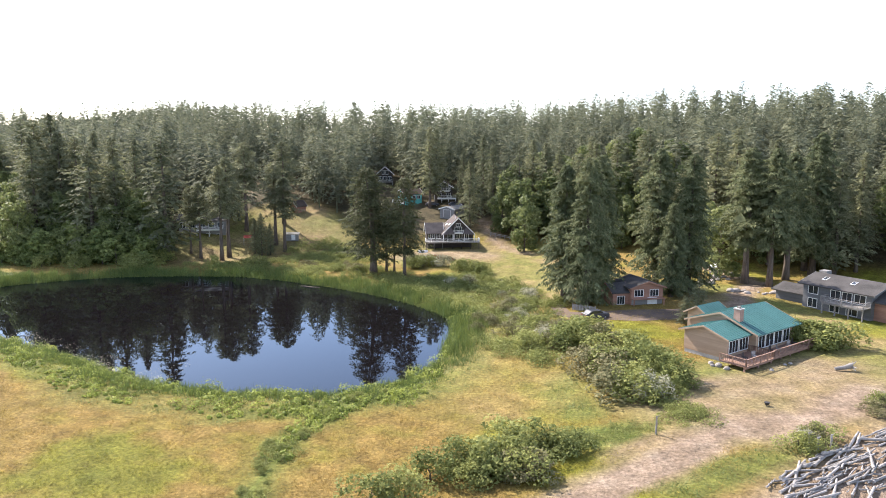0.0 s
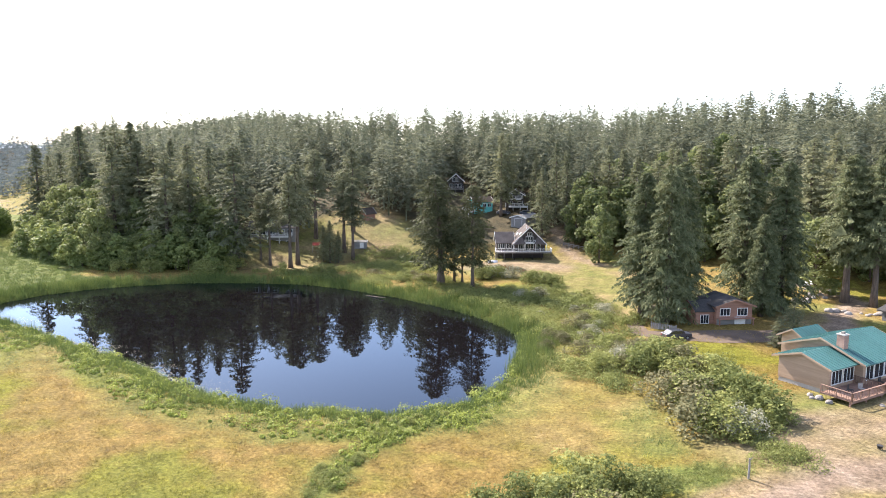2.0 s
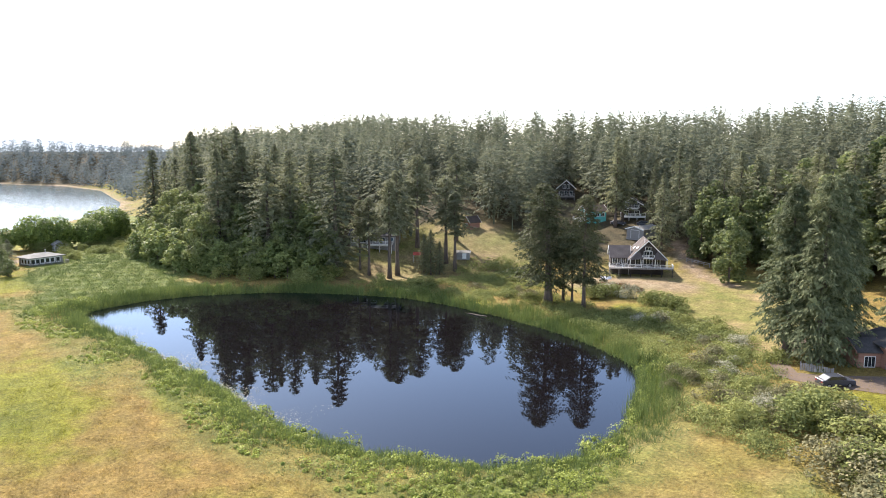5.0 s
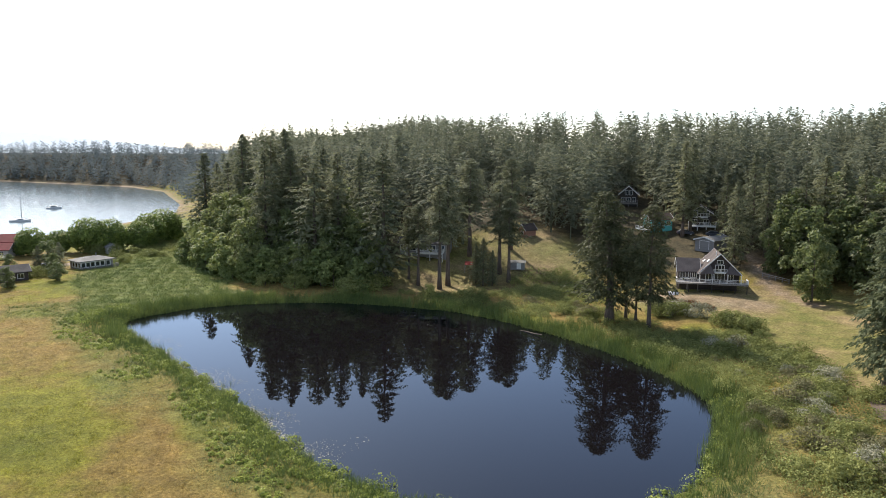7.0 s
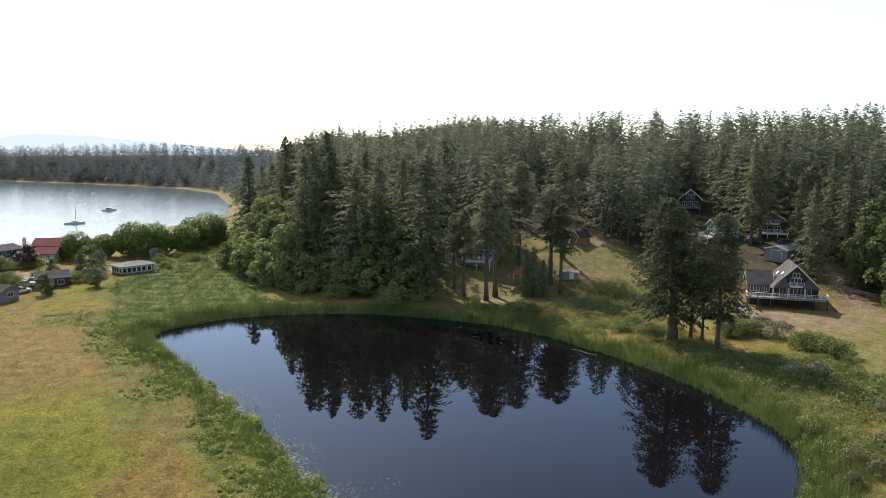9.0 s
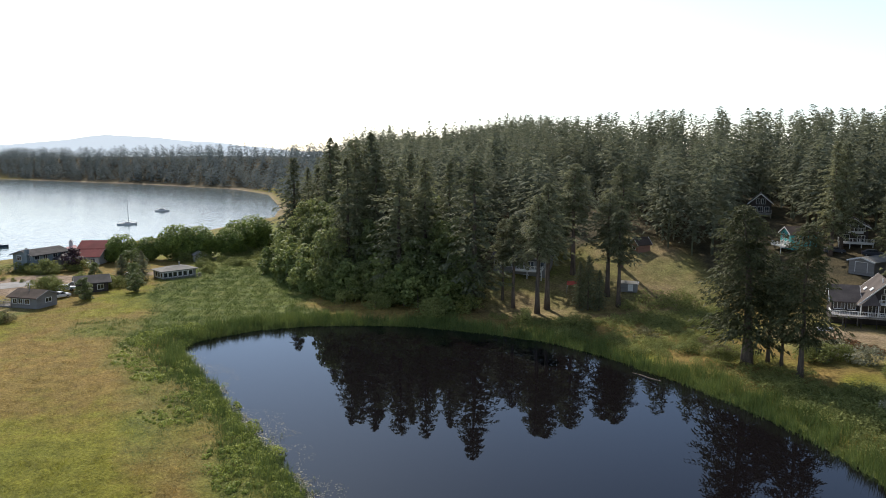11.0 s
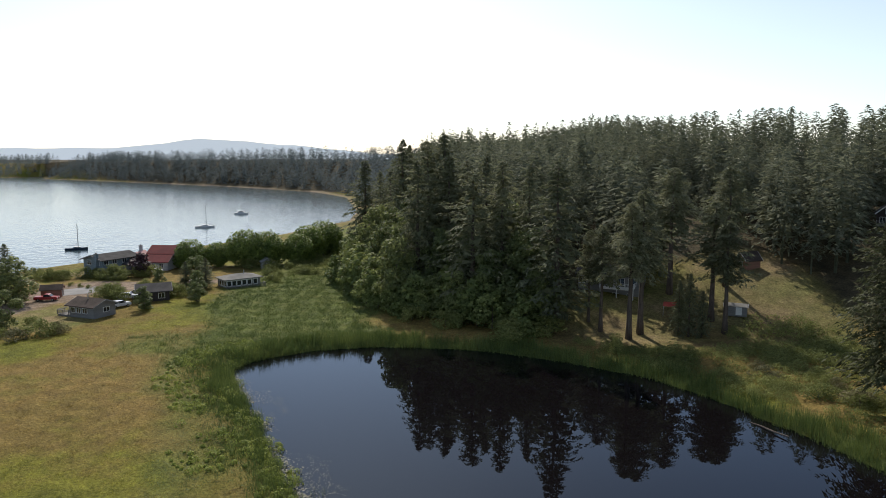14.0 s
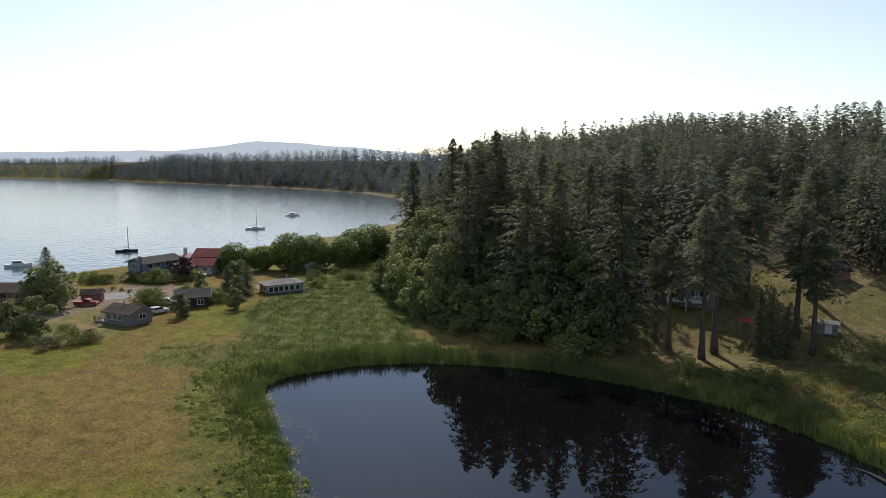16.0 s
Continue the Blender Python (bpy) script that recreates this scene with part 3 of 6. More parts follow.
PINES = [fir_kind(20, 5.2, 3.8, 400, 8, "old leaning fir with a broken top on the pond's bank", SHORE_FIR, "shore_fir_tree", 32, "firs on the pond's bank", power=0.4, ragged=0.5, lean=-1.2, size=0.44),
         fir_kind(20, 4.2, 5.0, 300, 9, "green fir with a bare grey trunk on the pond's bank", SHORE_FIR, "shore_fir_tree", 32, "firs on the pond's bank", power=0.45, ragged=0.4, size=0.4),
         fir_kind(22, 3.4, 10.5, 170, 10, "slender fir with a long bare trunk above the pond", FIR, "shore_fir_tree", 32, "firs on the pond's bank", power=0.5, ragged=0.55, size=0.42)]


def leafy_kind(name, blobs, count, size, seed, trunk_h, trunk_r, mat, label, group, category="tree", limbs=5, reach=2.2):
    g = np.random.default_rng(seed)
    return tree_kind(name, leaf_crown(blobs, count, size, g), trunk_mesh(trunk_h, trunk_r, g, 0.2, limbs, reach), mat, label, category, group)


def random_blobs(seed, n, w, h, lo, small=0.45):
    g = np.random.default_rng(seed)
    out = []
    for k in range(n):
        z = lo + (h - lo) * (k + 0.5) / n
        prof = math.sin(math.pi * (0.2 + 0.72 * (z - lo) / (h - lo)))
        a, d = g.random() * 6.28, w * 0.72 * prof * g.random() ** 0.5
        r = w * small * (0.6 + 0.5 * g.random()) * (0.55 + 0.5 * prof)
        out.append((d * math.cos(a), d * math.sin(a), z, r, r, r * 0.85))
    return out


ALDERS = [leafy_kind("alder_tree", random_blobs(s, 26, 5.4, 13, 0.9, 0.31), 3500, 0.285, s, 9, 0.22, LEAF,
                     "light green broad-leaved tree at the wood's edge", "broad-leaved trees") for s in (21, 22, 23)]
SAPLINGS = [leafy_kind("young_tree", random_blobs(s, 14, 3.2, 6.5, 0.2, 0.36), 950, 0.31, s, 4, 0.1, UNDER_LEAF,
                       "young leafy tree in the undergrowth at the wood's edge", "undergrowth trees", limbs=3, reach=1.2) for s in (61, 62, 63)]
MAPLES = [leafy_kind("round_maple_tree", [(0, 0, 5.0, 5.0, 5.0, 4.9)] + [(3.2 * math.cos(a), 3.2 * math.sin(a), 4.4 + 1.4 * math.sin(a * 3), 2.5, 2.5, 2.6) for a in np.arange(0, 6.2, 0.9)],
                     8000, 0.3, s, 6, 0.45, ROUND_LEAF, "dense round-crowned green tree beside the beach cottages", "round trees by the cottages", reach=2.5) for s in (31, 32)]
SHRUBS = [leafy_kind("shrub", random_blobs(s, 16, 2.7, 2.5, 0.15, 0.34), 1500, 0.115, s, 1.4, 0.06, mat, lab, "shrubs and brambles", "shrub", 3, 0.8)
          for s, mat, lab in ((41, BUSH_LEAF, "green bramble mound in the rough grass"), (42, BUSH_LEAF, "bright green leafy shrub near the pond"),
                              (43, DRY_BUSH, "olive shrub gone to seed in the rough grass"), (44, PALE_BUSH, "pale cream flowering shrub in the rough grass"))]
MOUNDS = [leafy_kind("bramble_mound", [(q.uniform(-3, 3), q.uniform(-2.2, 2.2), q.uniform(0.2, 0.75), r, r, r * 0.8) for r in q.uniform(0.7, 1.5, 15)], 1350, 0.125, sd, 0.7, 0.04, BUSH_LEAF,
                     "low spreading bright green bramble mound in the rough grass", "brambles", "brambles", 2, 0.5) for sd, q in ((71, np.random.default_rng(71)), (72, np.random.default_rng(72)))]
RUST_LEAF = material("rusty_bracken", (0.27, 0.15, 0.075), (0.15, 0.09, 0.045), 0.8, 0.8, island=0.6, random_tint=0.3, through_light=0.25, spec=0.15)
BRACKEN = leafy_kind("bracken_clump", [(q.uniform(-1.6, 1.6), q.uniform(-1.4, 1.4), q.uniform(0.1, 0.5), k, k, k * 0.7) for q in (np.random.default_rng(75),) for k in (0.9, 0.8, 1.0, 0.7, 0.8, 0.6, 0.9)], 900, 0.16, 75, 0.6, 0.03, RUST_LEAF,
                     "low rust-brown bracken clump on the dry lawn's edge", "bracken", "bracken", 2, 0.4)
PLUM = leafy_kind("plum_tree", random_blobs(51, 9, 3.4, 6, 1.2, 0.5), 1300, 0.3, 51, 3.5, 0.15, PURPLE_LEAF, "dark purple-leaved tree in a cottage garden", "garden trees")

# firs and cedars that stand apart
for x, y, k, h, wide in ((4.6, 128.7, 0, 27, 1.0), (0.5, 133, 1, 26, 1.05), (7, 137.5, 0, 27, 1.0), (20.5, 135.5, 0, 18, 1.05), (18.5, 143, 1, 28, 1.05),
                         (24.5, 141, 0, 27, 1.0), (37.5, 151.5, 2, 28, 1.1), (41.5, 148.5, 2, 28, 1.0), (47, 157, 2, 27, 1.1), (54, 163, 1, 31, 1.0)):
    CEDARS[k](x, y, h / 28, wide=wide)
PINES[0](-44.5, 157, 1.25, 0.4, wide=1.0)
PINES[1](-36.3, 154.3, 1.15, 1.0, wide=1.0)
PINES[2](-42, 159.5, 0.8, 2.0)
PINES[2](-39.8, 158.5, 0.7, 4.0)
for x, y, h, w in ((-95.9, 168.7, 20, 1.15), (-89.6, 168.3, 25, 1.2), (-89.9, 172.9, 27, 1.2), (-82, 185.7, 23, 1.4), (-78, 182.8, 21, 1.3), (-99.5, 170, 18, 1.0), (-85.5, 200, 25, 1.3), (-93, 190, 26, 1.3)):
    PINES[2](x, y, h / 22, wide=w)
for x, y, h in ((-11, 189, 14.5), (-13, 202, 17), (-5, 206, 18), (2, 211, 20), (9, 205, 20), (33, 172, 15), (15, 200, 19), (-1, 201, 16), (22, 196, 17), (27, 205, 19), (-19, 207, 15), (-16, 214, 18), (-8, 219, 20), (-1, 219, 19), (6, 223, 21), (14, 214, 23), (21, 220, 24), (31, 214, 20)):
    ALDERS[int(rng.integers(3))](x, y, h / 13)
for x, y, h in ((-115, 160, 14), (-109, 161.5, 15), (-104, 162, 12), (-113, 167, 16), (-121, 156, 10), (-127, 154.5, 9)):
    ALDERS[int(rng.integers(3))](x, y, h / 13, wide=1.1)
ALDERS[1](33.5, 158, 1.15, wide=1.25, tag="broad bright green leafy tree beside the tall cedars")

for x, y, k, h in ((-23, 217, 0, 24), (-27, 224, 2, 25), (-29.4, 211, 2, 21), (-45.5, 228.5, 1, 27), (-43.8, 230.5, 1, 26), (-34.5, 230, 0, 18), (-82.5, 177.4, 2, 12), (-80.5, 178.6, 2, 9), (-84.8, 178, 2, 10), (-86, 181, 2, 8)):
    FIRS[k](x, y, h / 30)

# clearings in the wood: x, y, radius
CLEAR = [(-113, 187, 8), (-119, 194, 6), (-30, 197, 20), (-12, 180, 24), (-5, 160, 22), (-52, 231, 10), (-78, 198, 15), (-70, 190, 12), (-100, 181, 9), (-97, 171, 7), (-69, 257, 8), (-72, 246, 7), (-39, 231, 11), (-38, 217, 10),
         (-60, 205, 14), (-98, 214, 12), (-113, 228, 9), (-64, 246, 9), (-61, 233, 8), (-42, 238, 8), (-84, 211, 7), (-103, 178, 8), (-98, 180, 8), (-70, 263, 7), (-50, 225, 7), (-108, 172, 6), (12, 126, 14), (44, 130, 16), (30, 135, 18), (38, 160, 10), (-25, 214, 8), (-58, 222, 9), (-45, 222, 9)]


def wooded(x, y, margin=0.0):
    ok = up_hill(x, y) > 1.5 + margin
    for cx, cy, r in CLEAR:
        ok = ok & (np.hypot(x - cx, y - cy) > r)
    return ok & (coast_gap(x, y) > 14)


def jittered(x0, x1, y0, y1, step, g):
    xs, ys = np.meshgrid(np.arange(x0, x1, step), np.arange(y0, y1, step))
    return xs.ravel() + g.uniform(-0.42, 0.42, xs.size) * step, ys.ravel() + g.uniform(-0.42, 0.42, xs.size) * step


g = np.random.default_rng(11)
px_, py_ = jittered(-236, 150, 140, 330, 7.0, g)
keep = wooded(px_, py_)
px_, py_ = px_[keep], py_[keep]
s_ = up_hill(px_, py_)
front = s_ < 27
for x, y, s in zip(px_[front], py_[front], s_[front]):
    if x < -150 and g.random() < (0.72 if s < 20 else 0.35):
        if s > 4:
            ALDERS[int(g.integers(3))](x, y, g.uniform(0.6, 0.9) + 0.022 * s, wide=1.05)
    elif s < 8 and g.random() < 0.7 and x < -98:
        ALDERS[int(g.integers(3))](x, y, g.uniform(0.8, 1.35))
    elif g.random() < 0.13:
        ALDERS[int(g.integers(3))](x, y, g.uniform(1.0, 1.5))
    else:
        FIRS[int(g.integers(4))](x, y, g.uniform(0.8, 1.18) if x < -55 else g.uniform(0.58, 0.98), wide=g.uniform(1.0, 1.4))


ux, uy = jittered(-232, -66, 140, 240, 3.6, g)
us = up_hill(ux, uy)
keep = (us > -4.0) & (us < 6) & (pond_gap(ux, uy) > 4) & (ux < -104) & (coast_gap(ux, uy) > 20)
for x, y in zip(ux[keep], uy[keep]):
    SAPLINGS[int(g.integers(3))](x, y, g.uniform(0.55, 1.45), wide=1.2)


def woods(name, xs, ys, templates, scales, mat, label):
    """Many trees joined into one mesh."""
    zs = height(xs, ys) - 0.3
    tris = []
    for i, (x, y, z, s) in enumerate(zip(xs, ys, zs, scales)):
        t = templates[i % len(templates)]
        a = rng.random() * 6.283
        w = s * rng.uniform(1.0, 1.6)
        c, n = math.cos(a) * w, math.sin(a) * w
        tris.append((t @ np.array([[c, n, 0], [-n, c, 0], [0, 0, s]], np.float32)) + np.array([x, y, z], np.float32))
    return tagged(new(name, tri_mesh(name, np.concatenate(tris), mat)), label, "forest", kind="stuff")


def stem(H, r):
    """A plain tapering stem as triangles, for trees of a far wood."""
    out = []
    for k in range(4):
        a, b = k * math.pi / 2, (k + 1) * math.pi / 2
        out.append(((r * math.cos(a), r * math.sin(a), -1), (r * math.cos(b), r * math.sin(b), -1), (0, 0, H)))
    return np.array(out, np.float32)


# FIR's tones with more blue, distance haze painted into the hill wood.
FAR_WOOD = material("far_wood_needles", (0.225, 0.238, 0.150), (0.13, 0.143, 0.096), 0.13, 0.8, island=0.5, through_light=0.38, spec=0.15)
# Needles greyed towards blue: the far shore's haze is put into this colour.
HAZED_WOOD = material("hazed_shore_needles", (0.19, 0.22, 0.215), (0.15, 0.178, 0.175), 0.02, 1.0, island=0.06, through_light=0.3, spec=0.1)
gg = np.random.default_rng(3)
mid = [np.concatenate([fir_crown(30, R, b, 108, 4, gg, ragged=r, size=1.15, power=0.62), fir_core(30, R, b, gg, 0.66, 6, 6, 0.46), stem(28, 0.35)]) for R, b, r in ((6.0, 5, 0.35), (5.5, 7, 0.4), (6.6, 4, 0.3), (5.8, 6, 0.45))]
low = [np.concatenate([fir_crown(30, R, b, 52, 4, gg, ragged=0.3, size=1.35, power=0.7), fir_core(30, R, b, gg, 0.7, 6, 4, 0.5)]) for R, b in ((5.4, 8), (4.8, 10), (5.8, 8))]
tiny = [np.concatenate([fir_crown(22, R, 1, 20, 3, gg, ragged=0.3, size=1.9, power=0.5), fir_core(22, R, 0, gg, 0.5, 6, 2, 0.7)]) for R in (6.0, 5.0, 6.5)]
back = ~front
woods("hill_wood", px_[back], py_[back], mid, g.uniform(0.56, 0.94, back.sum()) * (1 - 0.4 * near_line(px_[back], py_[back], [(-100, 216), (-126, 242)], 12, 6)), FAR_WOOD, "dense dark conifer wood covering the hillside")
fx, fy = jittered(-420, 260, 150, 480, 7.6, g)
s2 = up_hill(fx, fy)
keep = wooded(fx, fy) & ((fy > 330) | (fx < -236) | (fx > 150)) & (s2 < 190)
fx, fy = fx[keep], fy[keep]
woods("ridge_wood", fx, fy, low, g.uniform(0.72, 0.94, len(fx)) + 0.24 * (1 - smooth(-260, -150, fx)) - 0.05 * smooth(0, 60, fx), FAR_WOOD, "distant conifers along the ridge of the hill")
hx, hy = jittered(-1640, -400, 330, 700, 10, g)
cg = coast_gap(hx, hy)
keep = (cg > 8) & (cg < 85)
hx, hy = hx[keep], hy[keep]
woods("headland_wood", hx, hy, tiny, g.uniform(0.6, 0.98, len(hx)), HAZED_WOOD, "conifers along the far shore of the bay")
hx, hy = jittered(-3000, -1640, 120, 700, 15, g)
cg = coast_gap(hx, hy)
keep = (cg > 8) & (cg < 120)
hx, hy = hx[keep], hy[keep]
woods("far_shore_wood", hx, hy, tiny, g.uniform(0.6, 0.98, len(hx)), HAZED_WOOD, "hazy conifers on a farther shore")

# ---- shrubs ----
g = np.random.default_rng(12)


def thicket(pts, width, count, lo, hi, kinds=(0, 1, 2, 3)):
    pts = np.array(pts, float)
    for _ in range(max(2, round(count * 0.64))):
        k = int(g.integers(len(pts) - 1))
        p = pts[k] + (pts[k + 1] - pts[k]) * g.random() + g.normal(size=2) * width * 0.5
        if pond_gap(*p)[0] > 3.0:
            SHRUBS[int(g.choice(kinds))](float(p[0]), float(p[1]), g.uniform(lo, hi), wide=g.uniform(1.0, 1.55))


def brambles(pts, width, count, lo, hi):
    pts = np.array(pts, float)
    for _ in range(max(2, round(count * 0.75))):
        k = int(g.integers(len(pts) - 1))
        p = pts[k] + (pts[k + 1] - pts[k]) * g.random() + g.uniform(-1, 1, 2) * width
        if pond_gap(*p)[0] > 4.0:
            MOUNDS[int(g.integers(2))](float(p[0]), float(p[1]), g.uniform(lo, hi), wide=g.uniform(0.9, 1.3))


brambles([(-76, 185), (-66, 190), (-58, 182)], 5, 26, 0.8, 1.3)
brambles([(-72, 170), (-60, 172), (-50, 166)], 4, 20, 0.6, 1.0)
brambles([(-60, 164), (-46, 158), (-36, 152)], 3, 14, 0.5, 0.9)
brambles([(-30, 152), (-18, 150), (-8, 142)], 4, 20, 0.7, 1.1)
brambles([(-12, 140), (-5, 130), (-4, 118)], 4, 18, 0.7, 1.1)
brambles([(-8, 116), (0, 108), (8, 101)], 4, 18, 0.8, 1.2)
brambles([(-74, 163), (-58, 160), (-46, 154), (-36, 147), (-26, 140), (-17, 132)], 3, 44, 0.5, 0.9)
brambles([(-80, 157.5), (-66, 158), (-56, 154)], 1.6, 18, 0.45, 0.75)
brambles([(-92, 159.5), (-74, 161)], 2.5, 14, 0.5, 0.8)
brambles([(-72, 176), (-62, 178), (-54, 172)], 4, 16, 0.7, 1.1)
brambles([(10, 86), (14, 82)], 2, 5, 0.5, 0.8)
brambles([(-18.5, 87), (-24, 76), (-27, 64), (-25, 52)], 1.0, 18, 0.25, 0.45)
brambles([(-40, 148), (-24, 139), (-15, 128), (-10, 116)], 2.5, 26, 0.7, 1.15)
brambles([(-30, 152), (-20, 146), (-12, 138)], 3, 16, 0.9, 1.3)
brambles([(13, 77), (14.5, 72.5)], 1.5, 9, 0.45, 0.7)
brambles([(4, 67.5), (10, 70.5)], 1.2, 8, 0.3, 0.45)
brambles([(-9, 106), (-3, 99), (3, 95)], 4, 16, 0.6, 1.0)
thicket([(3.5, 93), (6.8, 84), (9.5, 80.5)], 2.5, 16, 0.8, 1.3, (2, 2, 2, 0))
thicket([(11, 81), (12, 79)], 1.0, 3, 0.9, 1.15, (3,))
thicket([(12, 90), (13.5, 86)], 2.0, 8, 1.1, 1.6, (0, 1))
thicket([(0.8, 65), (2, 65.4)], 0.8, 4, 0.7, 0.95, (0,))
thicket([(-7, 59), (0, 61.5)], 1.6, 14, 0.7, 1.2, (0, 0, 2))
brambles([(-6, 60), (3, 66)], 2, 4, 0.5, 0.8)
thicket([(-74, 182), (-62, 188), (-56, 178)], 7, 10, 0.5, 0.9, (0, 1))
thicket([(-66, 166), (-56, 164), (-47, 160)], 5, 14, 0.5, 0.9, (0, 1, 2))
thicket([(-32, 150), (-18, 149), (-10, 142), (-4, 128)], 7, 42, 0.5, 0.9, (0, 1, 1, 2, 3))
thicket([(-14, 128), (-6, 110), (4, 104)], 6, 34, 0.5, 0.9, (0, 2, 2))
thicket([(-2, 105), (6, 100), (12, 92), (8, 86)], 6, 38, 0.8, 1.45, (0, 1, 1, 2, 3))
thicket([(12, 84), (16, 82)], 3, 8, 0.5, 0.9, (1, 3))
thicket([(-13, 54), (-6, 62), (0, 65)], 3.0, 14, 0.8, 1.4, (0, 1))
thicket([(-90, 161), (-75, 163)], 3, 8, 0.6, 1.2, (0, 1))
thicket([(-130, 150), (-110, 152), (-98, 157)], 3, 12, 0.8, 1.5, (0, 1))
thicket([(-188, 166), (-205, 172), (-215, 190)], 6, 20, 0.4, 0.8, (0, 1))
brambles([(-192, 168), (-203, 180), (-216, 196), (-236, 212), (-262, 234)], 8, 48, 0.7, 1.3)

thicket([(-38, 167), (-28, 165.5), (-19, 160)], 3, 20, 0.8, 1.25, (0, 0, 2, 3))
for x, y in ((-38.5, 178), (-36.5, 176.5), (-34.5, 177.5), (-32.5, 176), (-30.5, 175), (-33.5, 174), (-36, 174), (-28.5, 173.5), (-25.6, 168)):
    BRACKEN(x, y, g.uniform(0.6, 0.95))

thicket([(24, 68), (27, 70.5)], 1.6, 9, 0.45, 0.75, (1, 2, 3))
thicket([(33.5, 79), (37, 83)], 1.5, 8, 0.4, 0.7, (1, 2, 3))
thicket([(-20, 141), (-8, 131), (-7, 122)], 5, 22, 0.35, 0.6, (2, 3))
thicket([(32.5, 105), (36, 107), (40, 106)], 2.2, 14, 1.2, 1.7, (0, 0, 1))
thicket([(-18.5, 87), (-24, 76), (-27, 64), (-25, 52)], 1.6, 30, 0.14, 0.32, (0, 1))
FIRS[2](22.5, 117.5, 0.24, wide=1.5, tag="small bushy green fir behind the teal-roofed house")
FIRS[2](20, 114.5, 0.16, wide=1.7, tag="small bluish spruce beside the teal-roofed house")

# ---- reeds and grass ----
def blades(xs, ys, lo, hi, spread, width, per, g, z=None):
    """Tufts of upright leaning blades as triangles."""
    k = len(xs)
    zs = height(xs, ys) if z is None else z
    xs, ys, zs = np.repeat(xs, per), np.repeat(ys, per), np.repeat(zs, per)
    n = k * per
    a = g.uniform(0, 6.283, n)
    hgt = g.uniform(lo, hi, n)
    px, py = xs + g.normal(size=n) * spread * 0.5, ys + g.normal(size=n) * spread * 0.5
    wx, wy = np.cos(a) * width * 0.5, np.sin(a) * width * 0.5
    lx, ly = g.normal(size=n) * spread * 0.7, g.normal(size=n) * spread * 0.7
    p0 = np.stack([px - wx, py - wy, zs - 0.1], 1)
    p1 = np.stack([px + wx, py + wy, zs - 0.1], 1)
    p2 = np.stack([px + lx, py + ly, zs + hgt], 1)
    return np.stack([p0, p1, p2], 1)


g = np.random.default_rng(5)
rx, ry = jittered(-200, 24, 56, 185, 0.5, g)
pg = pond_gap(rx, ry)
_, _, reedy, _ = zones(rx, ry, pg)
near = (pg > -0.4) & (pg < 16)
keep = (reedy > g.random(len(rx)) * 0.85 + 0.15) & (near | (g.random(len(rx)) < 0.75)) & (pg > -0.4) | (np.hypot(rx + 80.5, ry - 95.5) < 1.6 + 0.8 * g.random(len(rx))) | (np.hypot((rx + 66) * 0.6, ry - 89.5) < 1.3 + g.random(len(rx)))
rx, ry, pgk = rx[keep], ry[keep], pg[keep]
far_bank = ry > 100
tall = np.where(far_bank, 1.8, 1.0) * (0.28 + 0.72 * (1 - smooth(2.5, 8, pgk))) * np.clip(0.85 + 0.6 * wobble(rx, ry, 0.8, 6) + 0.5 * wobble(rx, ry, 2.1, 4), 0.25, 2.0)
reeds = blades(rx, ry, 0.6, 1.15, 0.55, 0.08, 9, g)
reeds[:, 2, 2] = reeds[:, 0, 2] + (reeds[:, 2, 2] - reeds[:, 0, 2]) * np.repeat(tall, 9)
tagged(new("reeds", tri_mesh("reeds", reeds, REED)), "fresh green reeds and cattails ringing the pond", "reeds", kind="stuff")

mx, my = jittered(-190, 24, 40, 150, 0.38, g)
pg = pond_gap(mx, my)
dirt, lawn, reedy, wood = zones(mx, my, pg)
keep = (pg > 2.5) & (dirt + lawn + reedy * 0.8 + wood < g.random(len(mx)) * 0.8) & (beach_gap(mx, my) < -2) & (g.random(len(mx)) < np.where(np.hypot(mx + 15, my - 30) < 90, 1.0, 0.45))
mx, my = mx[keep], my[keep]
sward = blades(mx, my, 0.08, 0.2, 0.6, 0.08, 4, g)
sward[:, 2, 2] = sward[:, 0, 2] + (sward[:, 2, 2] - sward[:, 0, 2]) * np.repeat(np.clip(1.0 + 0.7 * wobble(mx, my, 1.1, 6) + 0.5 * wobble(mx, my, 2.7, 3), 0.3, 2.2), 4)
tagged(new("meadow_grass", tri_mesh("meadow_grass", sward, GRASS)), "tall dry golden and green meadow grass", "grass", kind="stuff")

# lush low herbs in clumps along the near bank
g = np.random.default_rng(15)
HERB = material("bank_herbs", (0.34, 0.38, 0.085), (0.19, 0.235, 0.05), 0.25, 0.65, island=0.5, through_light=0.35, fine=1.1, spec=0.2)
bx, by = jittered(-140, 2, 60, 126, 1.0, g)
pg = pond_gap(bx, by)
_, _, reedy, _ = zones(bx, by, pg)
tuft = (pg > -1.4) & (pg < 0.8) & (wobble(bx, by, 0.55, 5) > 0.3) & (by + 0.12 * bx < 98)
keep = (pg > 0.3) & ((pg < 11) & (by + 0.12 * bx < 101) | (bx > -30)) & (bx < -15.5) & (reedy > 0.42 + 0.5 * g.random(len(bx))) | tuft
bx, by, pg = bx[keep], by[keep], pg[keep]
big = np.clip(0.55 + 0.5 * wobble(bx, by, 0.5, 2) + 0.35 * g.normal(size=len(bx)), 0.25, 1.5) * (1 - 0.35 * smooth(5, 12, pg)) * np.where(pg < 0.8, 1.3, 1.0)
per = 64
d = g.normal(size=(len(bx) * per, 3))
d /= np.linalg.norm(d, axis=1, keepdims=True)
